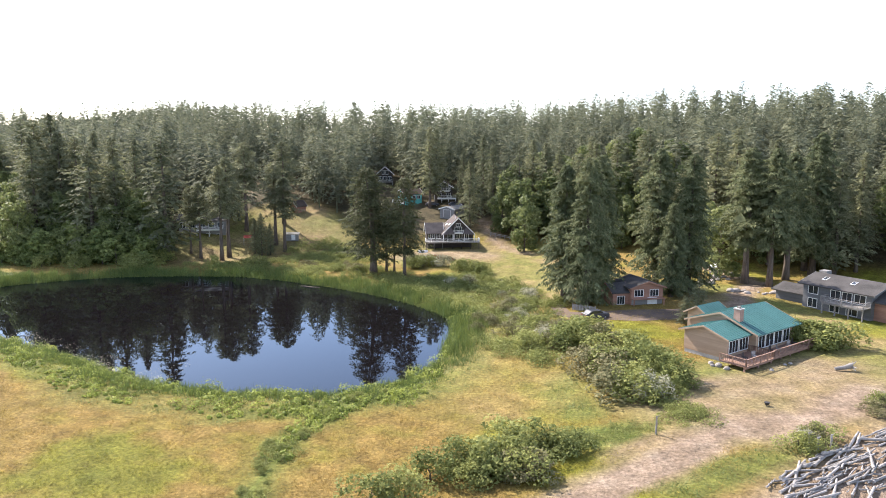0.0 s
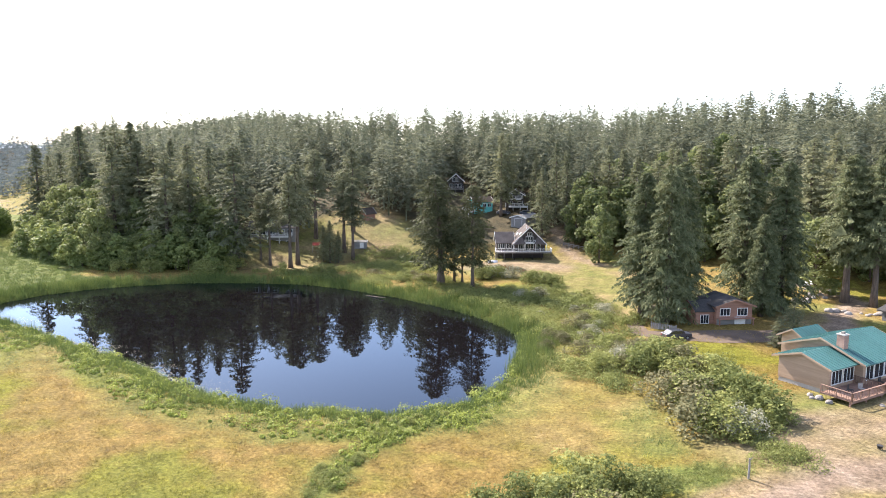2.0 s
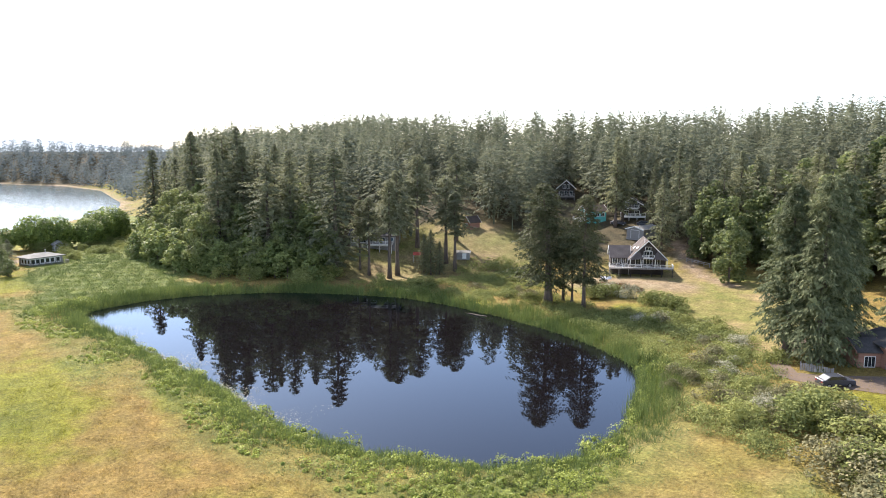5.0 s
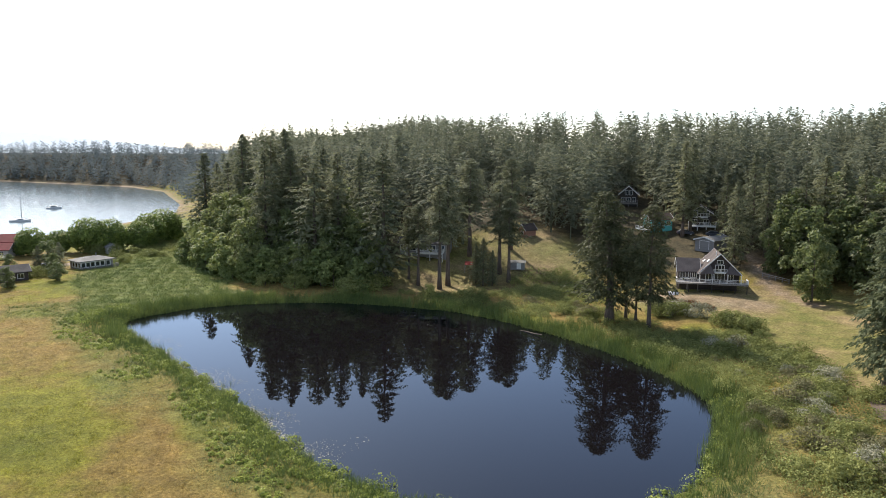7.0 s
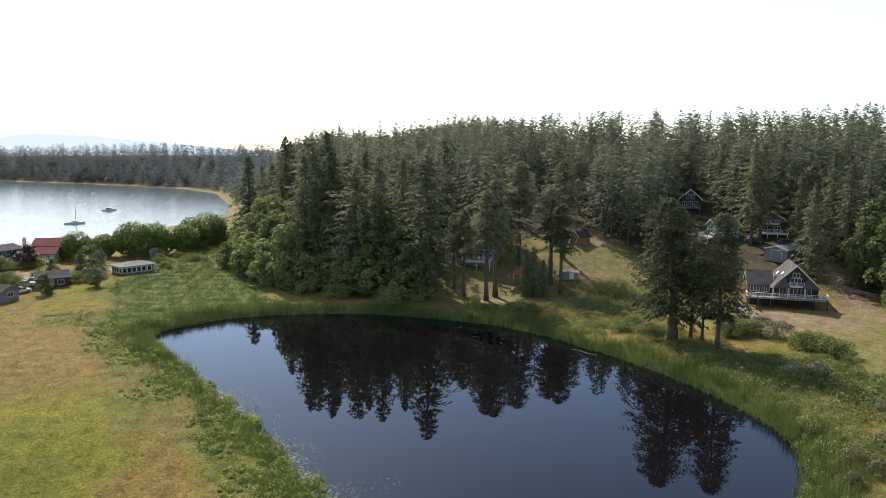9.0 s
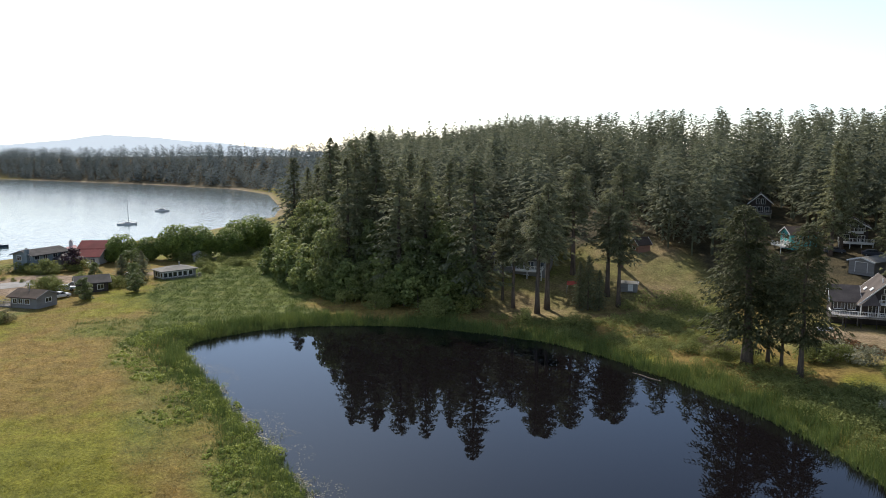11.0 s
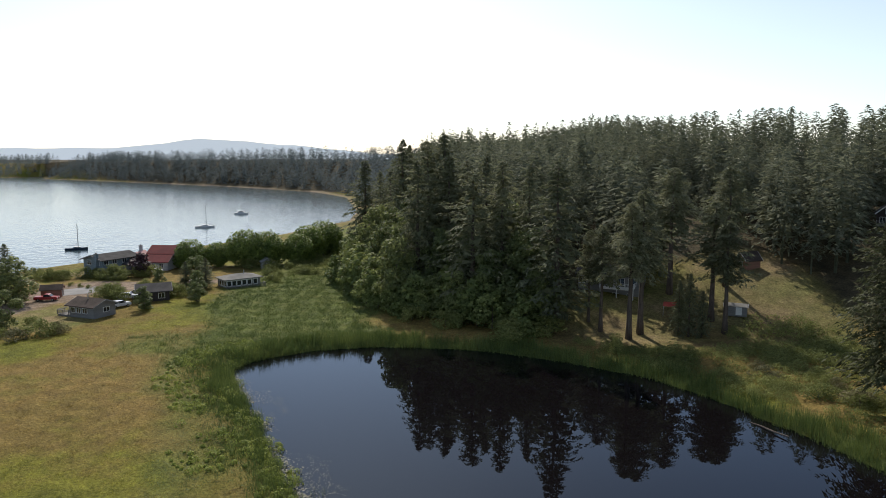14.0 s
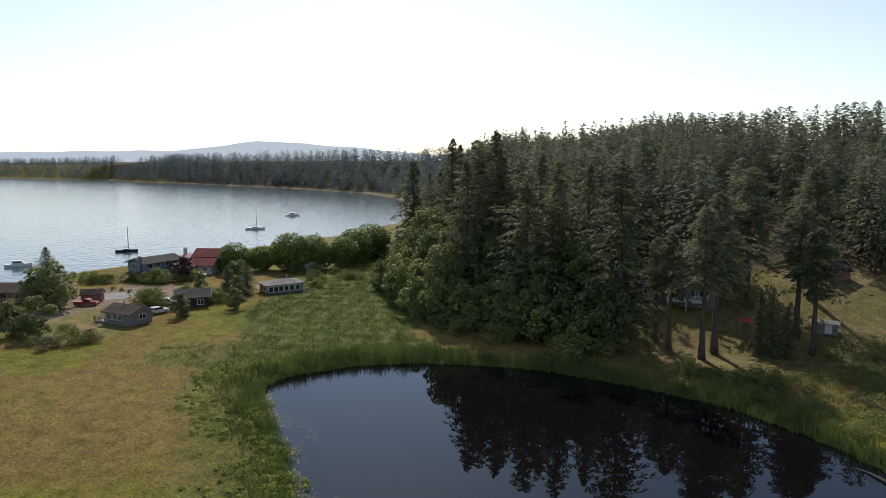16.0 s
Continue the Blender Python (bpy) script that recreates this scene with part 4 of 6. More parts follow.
d[:, 2] = np.abs(d[:, 2])
c = np.repeat(np.stack([bx, by, np.maximum(height(bx, by), 0) + 0.05], 1), per, 0) + d * np.repeat(big, per)[:, None] * np.array([1.0, 1.0, 0.8]) * g.uniform(0.7, 1.1, (len(d), 1))
s = np.cross(d + 0.6 * g.normal(size=d.shape), g.normal(size=d.shape))
s /= np.linalg.norm(s, axis=1, keepdims=True)
q = np.cross(d, s)
k = g.uniform(0.08, 0.17, (len(d), 1))
herbs = np.stack([c + s * k, c - s * k * 0.5 + q * k * 0.8, c - s * k * 0.5 - q * k * 0.8], 1)
tagged(new("bank_herbs", tri_mesh("bank_herbs", herbs, HERB)), "lush low green herbs in clumps along the pond's bank", "plants", kind="stuff")

# flecks of scum and pale mud along the near bank
g = np.random.default_rng(9)
sx, sy = g.uniform(-124, -52, 60000), g.uniform(82, 112, 60000)
pg = pond_gap(sx, sy)
keep = (pg < 0.1) & (pg > -0.5 - 10 * g.random(60000) ** 2.2 * (0.5 + 0.5 * wobble(sx, sy, 0.22, 3))) & (wobble(sx, sy, 0.5, 8) > -0.25)
sx, sy = sx[keep], sy[keep]
ang, ext = g.uniform(0, 6.28, len(sx)), g.uniform(0.03, 0.1, len(sx)) * np.where(pg[keep] > -1.3, 2.2, 1.0)
flecks = np.stack([np.stack([sx + np.cos(ang + d) * ext, sy + np.sin(ang + d) * ext, np.full(len(sx), 0.012)], 1) for d in (0, 2.0, 4.3)], 1)
SCUM = material("pond_scum", (0.36, 0.335, 0.26), (0.14, 0.14, 0.095), 0.5, 0.9, island=0.6)
tagged(new("pond_scum", tri_mesh("pond_scum", flecks, SCUM)), "pale flecks of weed floating near the pond's bank", "pond weed", kind="stuff")

# ---- building surfaces ----
BROWN_SIDING = material("brown_siding", (0.33, 0.175, 0.12), (0.24, 0.125, 0.085), 0.4, 0.8, bump=0.4, stretch=(0.4, 0.4, 7))
TAN_SIDING = material("tan_siding", (0.40, 0.29, 0.20), (0.31, 0.22, 0.15), 0.4, 0.8, bump=0.4, stretch=(0.4, 0.4, 7))
DARK_SIDING = material("dark_siding", (0.055, 0.042, 0.036), (0.035, 0.028, 0.025), 0.5, 0.8, bump=0.4, stretch=(0.4, 0.4, 7))
GREY_SIDING = material("grey_siding", (0.25, 0.245, 0.24), (0.19, 0.185, 0.18), 0.4, 0.8, bump=0.4, stretch=(0.4, 0.4, 7))
BLUE_SIDING = material("blue_grey_siding", (0.21, 0.26, 0.28), (0.16, 0.20, 0.22), 0.4, 0.8, bump=0.4, stretch=(0.4, 0.4, 7))
AQUA_SIDING = material("turquoise_siding", (0.11, 0.47, 0.45), (0.08, 0.38, 0.37), 0.4, 0.7, bump=0.3, stretch=(0.4, 0.4, 7))
WHITE_SIDING = material("white_siding", (0.50, 0.49, 0.47), (0.41, 0.40, 0.385), 0.4, 0.7, bump=0.3, stretch=(0.4, 0.4, 7))
WHITE_PAINT = material("white_paint", (0.78, 0.78, 0.76), (0.66, 0.66, 0.64), 0.8, 0.6)
GREY_SHINGLE = material("grey_shingle", (0.085, 0.08, 0.078), (0.05, 0.048, 0.047), 0.45, 0.95, bump=0.6, fine=5, spec=0.15)
BROWN_SHINGLE = material("brown_shingle", (0.105, 0.08, 0.066), (0.06, 0.048, 0.04), 0.45, 0.95, bump=0.6, fine=5, spec=0.15)
HOUSE_SHINGLE = material("brown_grey_shingle", (0.135, 0.115, 0.105), (0.085, 0.073, 0.068), 0.45, 0.95, bump=0.6, fine=5, spec=0.15)
PALE_SHINGLE = material("pale_shingle", (0.27, 0.26, 0.235), (0.19, 0.185, 0.17), 0.45, 0.95, bump=0.6, fine=5, spec=0.15)
TEAL_METAL = material("teal_metal_roof", (0.062, 0.165, 0.155), (0.048, 0.13, 0.123), 0.25, 0.5, spec=0.35)
RED_METAL = material("red_metal_roof", (0.20, 0.04, 0.04), (0.14, 0.03, 0.03), 0.3, 0.8, spec=0.15)
RED_FADED = material("faded_red_roof", (0.46, 0.22, 0.20), (0.36, 0.16, 0.15), 0.3, 0.55)
DECK_WOOD = material("deck_wood", (0.30, 0.18, 0.13), (0.21, 0.13, 0.095), 0.8, 0.85, bump=0.4)
GREY_WOOD = material("weathered_wood", (0.33, 0.31, 0.29), (0.18, 0.165, 0.155), 0.7, 0.9, bump=0.8, stretch=(1, 1, 1), random_tint=0.4)
BRICK = material("chimney_brick", (0.40, 0.27, 0.21), (0.28, 0.17, 0.13), 1.5, 0.9, bump=0.6)
CONCRETE = material("concrete", (0.42, 0.41, 0.39), (0.33, 0.32, 0.30), 0.6, 0.9, bump=0.4)
STONE = material("garden_stone", (0.36, 0.33, 0.30), (0.22, 0.20, 0.18), 0.9, 0.9, bump=0.8, random_tint=0.4)
GLASS = material("window_glass", (0.03, 0.035, 0.04), (0.02, 0.024, 0.028), 0.4, 0.06, spec=0.8)
RUBBER = material("tyre_rubber", (0.02, 0.02, 0.02), (0.014, 0.014, 0.014), 2, 0.85)
METAL = material("grey_metal", (0.45, 0.46, 0.47), (0.36, 0.37, 0.38), 1.2, 0.4, metal=0.7)
RED_PAINT = material("red_car_paint", (0.35, 0.03, 0.03), (0.30, 0.025, 0.025), 1, 0.3)
WHITE_CAR = material("white_car_paint", (0.72, 0.73, 0.74), (0.66, 0.67, 0.68), 1, 0.3)
DARK_CAR = material("dark_car_paint", (0.05, 0.055, 0.07), (0.04, 0.045, 0.055), 1, 0.3)
HULL_BLUE = material("navy_hull", (0.02, 0.035, 0.06), (0.015, 0.028, 0.05), 1, 0.3)
ORANGE_CLOTH = material("red_cloth", (0.5, 0.08, 0.05), (0.4, 0.06, 0.04), 1, 0.8)

# ---- parts of buildings ----


def gable(ob, x0, x1, y0, y1, z0, h, rise, axis, wall, roof, over=0.5, thick=0.2, trim=WHITE_PAINT, ribs=False, label=""):
    """A gabled block: its wall, two roof slopes and barge boards. axis: the way the ridge runs."""
    a0, a1, b0, b1 = (y0, y1, x0, x1) if axis == "x" else (x0, x1, y0, y1)
    mid, half = (a0 + a1) / 2, (a1 - a0) / 2
    ax = "x" if axis == "x" else "y"
    bm = bmesh.new()
    prism(bm, [(a0, z0), (a1, z0), (a1, z0 + h), (mid, z0 + h + rise), (a0, z0 + h)], b1 - b0, ax, b0)
    part("wall", bm, wall, ob, label)
    k = rise / half
    for sgn in (-1, 1):
        e = half + over
        lo = z0 + h - k * over
        bm = bmesh.new()
        prism(bm, [(mid, z0 + h + rise + 0.03), (mid + sgn * e, lo + 0.03), (mid + sgn * e, lo + 0.03 + thick), (mid, z0 + h + rise + 0.03 + thick)], b1 - b0 + 2 * over, ax, b0 - over)
        slope = part("roof", bm, roof, ob)
        if ribs:
            for i in range(int((b1 - b0 + 2 * over) / 0.6) + 1):
                b = b0 - over + i * 0.6
                bm = bmesh.new()
                t = 0.03 + thick
                prism(bm, [(mid + sgn * 0.05, z0 + h + rise + t - k * 0.05), (mid + sgn * e, lo + t), (mid + sgn * e, lo + t + 0.06), (mid + sgn * 0.05, z0 + h + rise + t + 0.06 - k * 0.05)], 0.05, ax, b)
                part("seam", bm, roof, slope)
        for b in (b0 - over - 0.06, b1 + over):
            bm = bmesh.new()
            prism(bm, [(mid, z0 + h + rise - 0.06), (mid + sgn * e, lo - 0.06), (mid + sgn * e, lo + thick + 0.06), (mid, z0 + h + rise + thick + 0.06)], 0.06, ax, b)
            part("barge_board", bm, trim, ob)
    return ob


def hip(ob, x0, x1, y0, y1, z0, h, rise, wall, roof, over=0.6):
    part("wall", boxed(x0, x1, y0, y1, z0, z0 + h), wall, ob)
    bm = bmesh.new()
    x0, x1, y0, y1, z = x0 - over, x1 + over, y0 - over, y1 + over, z0 + h
    d = min(x1 - x0, y1 - y0) / 2
    low = [bm.verts.new(p) for p in ((x0, y0, z), (x1, y0, z), (x1, y1, z), (x0, y1, z))]
    eave = [bm.verts.new((v.co.x, v.co.y, z + 0.18)) for v in low]
    if x1 - x0 > y1 - y0:
        a, b = bm.verts.new((x0 + d, y0 + d, z + rise)), bm.verts.new((x1 - d, y0 + d, z + rise))
        tops = ((0, 1, b, a), (1, 2, b), (2, 3, a, b), (3, 0, a))
    else:
        a, b = bm.verts.new((x0 + d, y0 + d, z + rise)), bm.verts.new((x0 + d, y1 - d, z + rise))
        tops = ((0, 1, a), (1, 2, b, a), (2, 3, b), (3, 0, a, b))
    for t in tops:
        bm.faces.new([eave[v] if isinstance(v, int) else v for v in t])
    bm.faces.new(low[::-1])
    for i in range(4):
        bm.faces.new((low[i], low[(i + 1) % 4], eave[(i + 1) % 4], eave[i]))
    bmesh.ops.recalc_face_normals(bm, faces=bm.faces[:])
    part("roof", bm, roof, ob)


def window(ob, face, a, z, w, h, at, cols=2, trim=WHITE_PAINT, name="window", t=0.09):
    """A window: frame, panes and glazing bars. face: -y, +y, -x or +x wall standing at 'at'; a: its middle along the wall."""
    holder = new(name)
    holder.parent = ob
    turn = {"-y": 0, "+x": 90, "+y": 180, "-x": 270}[face]
    x, y = {"-y": (a, at), "+y": (a, at), "-x": (at, a), "+x": (at, a)}[face]
    holder.matrix_basis = pose(x, y, z, 0, 0, turn)
    bm = bmesh.new()
    for d in ((-w / 2 - t, w / 2 + t, -0.06, 0.02, h, h + t), (-w / 2 - t, w / 2 + t, -0.08, 0.02, -t, 0), (-w / 2 - t, -w / 2, -0.06, 0.02, 0, h), (w / 2, w / 2 + t, -0.06, 0.02, 0, h)):
        box(bm, *d)
    part("frame", bm, trim, holder)
    for c in range(cols):
        x0 = -w / 2 + w * c / cols
        part("pane", boxed(x0 + 0.02, x0 + w / cols - 0.02, -0.02, 0.01, 0.02, h - 0.02), GLASS, holder)
        if c:
            part("mullion", boxed(x0 - 0.03, x0 + 0.03, -0.045, 0.012, 0, h), trim, holder)
    return holder


def door(ob, face, a, z, w, h, at, mat=WHITE_PAINT):
    holder = new("door")
    holder.parent = ob
    holder.matrix_basis = pose(*((a, at) if face in ("-y", "+y") else (at, a)), z, 0, 0, {"-y": 0, "+x": 90, "+y": 180, "-x": 270}[face])
    part("leaf", boxed(-w / 2, w / 2, -0.05, 0.0, 0, h), mat, holder)
    bm = bmesh.new()
    for d in ((-w / 2 - 0.1, -w / 2, -0.07, 0.0, 0, h + 0.1), (w / 2, w / 2 + 0.1, -0.07, 0.0, 0, h + 0.1), (-w / 2, w / 2, -0.07, 0.0, h, h + 0.1)):
        box(bm, *d)
    part("frame", bm, WHITE_PAINT, holder)
    part("handle", boxed(w / 2 - 0.15, w / 2 - 0.08, -0.11, -0.05, 0.95, 1.05), METAL, holder)


def chimney(ob, x, y, z0, z1, w, mat=BRICK):
    c = part("chimney", boxed(x - w / 2, x + w / 2, y - w / 2, y + w / 2, z0, z1), mat, ob)
    part("cap", boxed(x - w / 2 - 0.08, x + w / 2 + 0.08, y - w / 2 - 0.08, y + w / 2 + 0.08, z1, z1 + 0.12), CONCRETE, c)
    part("flue", boxed(x - w / 5, x + w / 5, y - w / 5, y + w / 5, z1 + 0.12, z1 + 0.4), STONE, c)


def railing(ob, p, q, z, mat, high=0.95, every=1.6, fill=0.28):
    """A railing from p to q: posts, top and bottom rail, and thin uprights."""
    (x0, y0), (x1, y1) = p, q
    d = math.hypot(x1 - x0, y1 - y0)
    holder = new("railing")
    holder.parent = ob
    holder.matrix_basis = pose(x0, y0, z, 0, 0, math.degrees(math.atan2(y1 - y0, x1 - x0)))
    for k in range(max(1, round(d / every)) + 1):
        x = d * k / max(1, round(d / every))
        part("post", boxed(x - 0.06, x + 0.06, -0.06, 0.06, 0, high), mat, holder)
    part("top_rail", boxed(-0.05, d + 0.05, -0.08, 0.08, high, high + 0.06), mat, holder)
    part("bottom_rail", boxed(0, d, -0.03, 0.03, 0.12, 0.2), mat, holder)
    rod = part("baluster", boxed(-0.022, 0.022, -0.022, 0.022, 0.2, high), mat, holder)
    for k in range(int(d / fill)):
        piece = rod if k == 0 else child("baluster", rod.data, holder)
        piece.matrix_basis = pose((k + 0.5) * fill, 0, 0)


def deck(ob, x0, x1, y0, y1, z, down, mat, rail=None, under=None, sides=("-y", "-x", "+x"), every=2.4):
    d = part("deck", boxed(x0, x1, y0, y1, z - 0.12, z), mat, ob)
    part("joist", boxed(x0 + 0.05, x1 - 0.05, y0 + 0.08, y0 + 0.18, z - 0.36, z - 0.12), mat, d)
    for k in range(int((x1 - x0) / every) + 1):
        x = x0 + 0.15 + (x1 - x0 - 0.3) * k / max(1, int((x1 - x0) / every))
        part("deck_post", boxed(x - 0.09, x + 0.09, y0 + 0.2, y0 + 0.38, z - down, z - 0.12), under or mat, d)
    for k in range(int((x1 - x0) / 0.3)):
        part("plank", boxed(x0 + k * 0.3 + 0.01, x0 + k * 0.3 + 0.285, y0, y1, z, z + 0.012), mat, d)
    rail = rail or mat
    if "-y" in sides:
        railing(ob, (x0, y0), (x1, y0), z, rail)
    if "-x" in sides:
        railing(ob, (x0, y0), (x0, y1), z, rail)
    if "+x" in sides:
        railing(ob, (x1, y0), (x1, y1), z, rail)


def skylight(ob, x, y, z, pitch, w=0.8, h=1.2):
    bm = boxed(-w / 2, w / 2, -h / 2, h / 2, 0, 0.1)
    bm.transform(pose(x, y, z, pitch, 0, 0))
    s = part("skylight", bm, WHITE_PAINT, ob)
    bm = boxed(-w / 2 + 0.08, w / 2 - 0.08, -h / 2 + 0.08, h / 2 - 0.08, 0.1, 0.115)
    bm.transform(pose(x, y, z, pitch, 0, 0))
    part("pane", bm, GLASS, s)


def house(name, label, x, y, z, turn):
    return thing(name, label, "house", pose(x, y, z, 0, 0, turn))


# chalet-like house with a white deck above the lawn
h1 = house("gabled_house", "dark brown house with grey-brown steep roofs and a long white-railed deck", -32.6, 191.3, 4.8, 17)
h1.scale = (0.93, 0.93, 0.92)
gable(h1, -1.6, 7.6, -0.6, 9.0, 0, 2.3, 4.6, "y", DARK_SIDING, HOUSE_SHINGLE, 0.5)
gable(h1, -6.4, -1.6, 1.0, 7.2, 0, 2.3, 2.6, "x", DARK_SIDING, HOUSE_SHINGLE, 0.45)
for a, z, w, hh, c in ((3.0, 4.5, 1.3, 0.8, 2), (3.0, 2.55, 2.0, 1.6, 3), (0.5, 0.3, 1.2, 1.7, 2), (3.0, 0.1, 2.2, 2.0, 3), (5.5, 0.3, 1.2, 1.7, 2)):
    window(h1, "-y", a, z, w, hh, -0.61, c)
for a, w in ((-5.0, 1.9), (-2.8, 1.4)):
    window(h1, "-y", a, 0.6, w, 1.3, 0.99, 3)
for a in (1.5, 4.5):
    window(h1, "+x", a, 0.6, 1.3, 1.2, 7.61, 2)
b1 = part("balcony", boxed(1.5, 4.5, -1.7, -0.62, 2.25, 2.4), WHITE_PAINT, h1)
railing(h1, (1.5, -1.68), (4.5, -1.68), 2.4, WHITE_PAINT, 0.9, 1.4)
deck(h1, -7.0, 9.2, -3.0, -0.65, -0.05, 2.6, GREY_WOOD, WHITE_PAINT, DARK_SIDING)
deck(h1, -7.0, -1.65, -0.6, 0.95, -0.05, 2.6, GREY_WOOD, sides=())
for x, y, z in ((0.7, 1.6, 4.75), (0.2, 5.2, 4.25)):
    bm = boxed(-0.4, 0.4, -0.6, 0.6, 0.12, 0.26)
    bm.transform(pose(x, y, z, 0, -45, 0))
    part("skylight", bm, WHITE_PAINT, h1)
part("foundation", boxed(-6.2, 7.4, 1.2, 8.6, -2.8, -0.02), DARK_SIDING, h1)
part("vent_pipe", boxed(2.2, 2.36, 1.0, 1.16, 5.9, 7.3), WHITE_PAINT, h1)
for sgn in (-1, 1):
    bm = bmesh.new()
    tip, low, foot, rear = [bm.verts.new((3.0 + sgn * a, b, c)) for a, b, c in ((2.3, -1.12, 4.3), (1.3, -2.3, 2.3), (5.0, -2.3, 1.95), (4.7, -0.62, 2.2))]
    inner = bm.verts.new((3.0 + sgn * 1.3, -0.62, 2.3))
    for f in ((tip, low, foot), (tip, foot, rear), (tip, inner, low), (low, inner, rear, foot), (tip, rear, inner)):
        bm.faces.new(f)
    bmesh.ops.recalc_face_normals(bm, faces=bm.faces[:])
    part("skirt_roof", bm, HOUSE_SHINGLE, h1)
for a in (-1.7, 1.3, 4.7, 7.7):
    part("porch_post", boxed(a - 0.08, a + 0.08, -2.26, -2.1, 0, 2.15), WHITE_PAINT, h1)

# garage behind it
h2 = house("garage", "grey garage with a pale low-pitched roof", -36.4, 220.2, 8.9, -24)
gable(h2, -2.8, 2.8, -3.0, 5.0, -0.8, 3.0, 0.8, "y", GREY_SIDING, PALE_SHINGLE, 0.35)
door(h2, "-y", 0, -0.2, 2.6, 2.2, -3.01, GREY_SIDING)

# turquoise house up the slope
h3 = house("turquoise_house", "turquoise house with a brown roof and a white deck", -53.9, 233.6, 11.9, 40)
gable(h3, -3.0, 3.6, -2.5, 2.5, -1.0, 3.9, 1.5, "x", AQUA_SIDING, BROWN_SHINGLE, 0.45)
for a, z in ((-1.6, 1.2), (0.6, 1.2), (2.4, 1.2)):
    window(h3, "-y", a, z, 1.1, 1.1, -2.51, 2)
for a, z, w in ((-1.2, 0.0, 1.0), (1.0, 0.0, 1.0), (-1.2, 1.6, 0.9), (1.0, 1.6, 0.9)):
    window(h3, "-x", a, z, w, 1.1, -3.01, 2)
deck(h3, -5.4, -3.05, -2.6, 2.3, -0.1, 2.0, WHITE_PAINT)

# dark chalet higher in the trees
h4 = house("hillside_chalet", "dark timbered chalet with a pale-trimmed gable among firs", -70.3, 262.5, 17.6, 15)
gable(h4, -2.9, 2.9, -3, 3, -1.5, 4.3, 2.5, "y", DARK_SIDING, GREY_SHINGLE, 0.6)
for a, z, w in ((-1.7, 0.2, 1.1), (0, 0.2, 1.2), (1.7, 0.2, 1.1), (-0.7, 2.5, 0.9), (0.7, 2.5, 0.9)):
    window(h4, "-y", a, z, w, 1.4, -3.01, 2)
deck(h4, -3.0, 3.0, -4.6, -3.05, -0.2, 2.0, GREY_WOOD)

# pale house with stacked balconies
h5 = house("balcony_house", "grey house with two stacked white balconies on the slope", -42.4, 237.4, 13.2, 10)
gable(h5, -3, 3, -2.4, 3, -1.0, 4.8, 1.8, "y", DARK_SIDING, BROWN_SHINGLE)
deck(h5, -3.2, 4.2, -4.4, -2.45, 0.2, 2.0, WHITE_PAINT)
deck(h5, -2.0, 2.0, -3.8, -2.45, 2.7, 0.3, WHITE_PAINT)
for z in (0.3, 2.8):
    for a in (-1.6, 1.6):
        window(h5, "-y", a, z, 1.4, 1.5, -2.41, 2)

# pale house behind the bank firs
h6 = house("slope_house", "pale grey house with a white deck behind tall firs", -104.5, 185.5, 7.2, 20)
gable(h6, -6, 7, -3.6, 3.6, -0.8, 3.4, 1.6, "x", GREY_SIDING, GREY_SHINGLE, trim=GREY_SIDING)
for a in (-5, -2.4, 0.4, 3, 5.4):
    window(h6, "-y", a, 0.6, 1.5, 1.4, -3.61, 2)
part("foundation", boxed(-5.8, 6.8, -3.5, 3.4, -3.4, -0.75), GREY_SIDING, h6)
deck(h6, -1, 6, -5.4, -3.65, 0.2, 3.0, WHITE_PAINT)
for a in (-4.5, -1.5, 2.0, 5.0):
    window(h6, "-y", a, -2.2, 1.1, 1.0, -3.61, 2)
h7 = house("hillside_cottage", "small dark cottage with a white gable trim on the dry slope", -85.5, 211.5, 10.3, -25)
gable(h7, -1.5, 1.5, -2, 2, -1.0, 2.6, 1.5, "y", BROWN_SIDING, BROWN_SHINGLE, 0.35)
window(h7, "-y", 0, 0.2, 1.0, 0.9, -2.01)
h8 = house("garden_shed", "small grey shed with a pale low roof in the dry grass", -79.2, 190.5, 4.1, 18)
h8["category"] = "shed"
gable(h8, -2.0, 2.0, -1.2, 1.2, -0.5, 1.9, 0.4, "x", GREY_SIDING, PALE_SHINGLE, 0.2, 0.1)
door(h8, "-y", 0.6, -0.2, 0.9, 1.6, -1.21)

# house with the teal metal roof
h9 = house("teal_roofed_house", "tan bungalow with teal metal roofs, brick chimney and red-brown deck", 22.8, 94.2, 3.9, 46)
gable(h9, 0, 6.4, 0.6, 7.2, -0.3, 2.8, 1.05, "x", TAN_SIDING, TEAL_METAL, 0.6, 0.12, TAN_SIDING, ribs=True)
gable(h9, 5.2, 15.6, -0.4, 10.0, -0.3, 2.9, 1.9, "x", TAN_SIDING, TEAL_METAL, 0.6, 0.12, TAN_SIDING, ribs=True)
gable(h9, 9.8, 14.6, 10.02, 13.6, -0.3, 2.7, 1.0, "x", TAN_SIDING, TEAL_METAL, 0.5, 0.12, TAN_SIDING, ribs=True)
part("foundation", boxed(0.05, 6.3, 0.65, 7.1, -1.2, -0.28), CONCRETE, h9)
part("foundation", boxed(6.35, 15.5, -0.35, 9.9, -1.2, -0.28), CONCRETE, h9)
chimney(h9, 5.6, 2.6, 2.4, 5.4, 0.95)
for a, w in ((1.5, 2.0), (3.9, 2.0)):
    window(h9, "-y", a, 0.4, w, 1.6, 0.59, 3)
for a, w in ((6.6, 1.5), (8.6, 1.9), (10.8, 1.9), (12.9, 1.5)):
    window(h9, "-y", a, 0.4, w, 1.7, -0.41, 2)
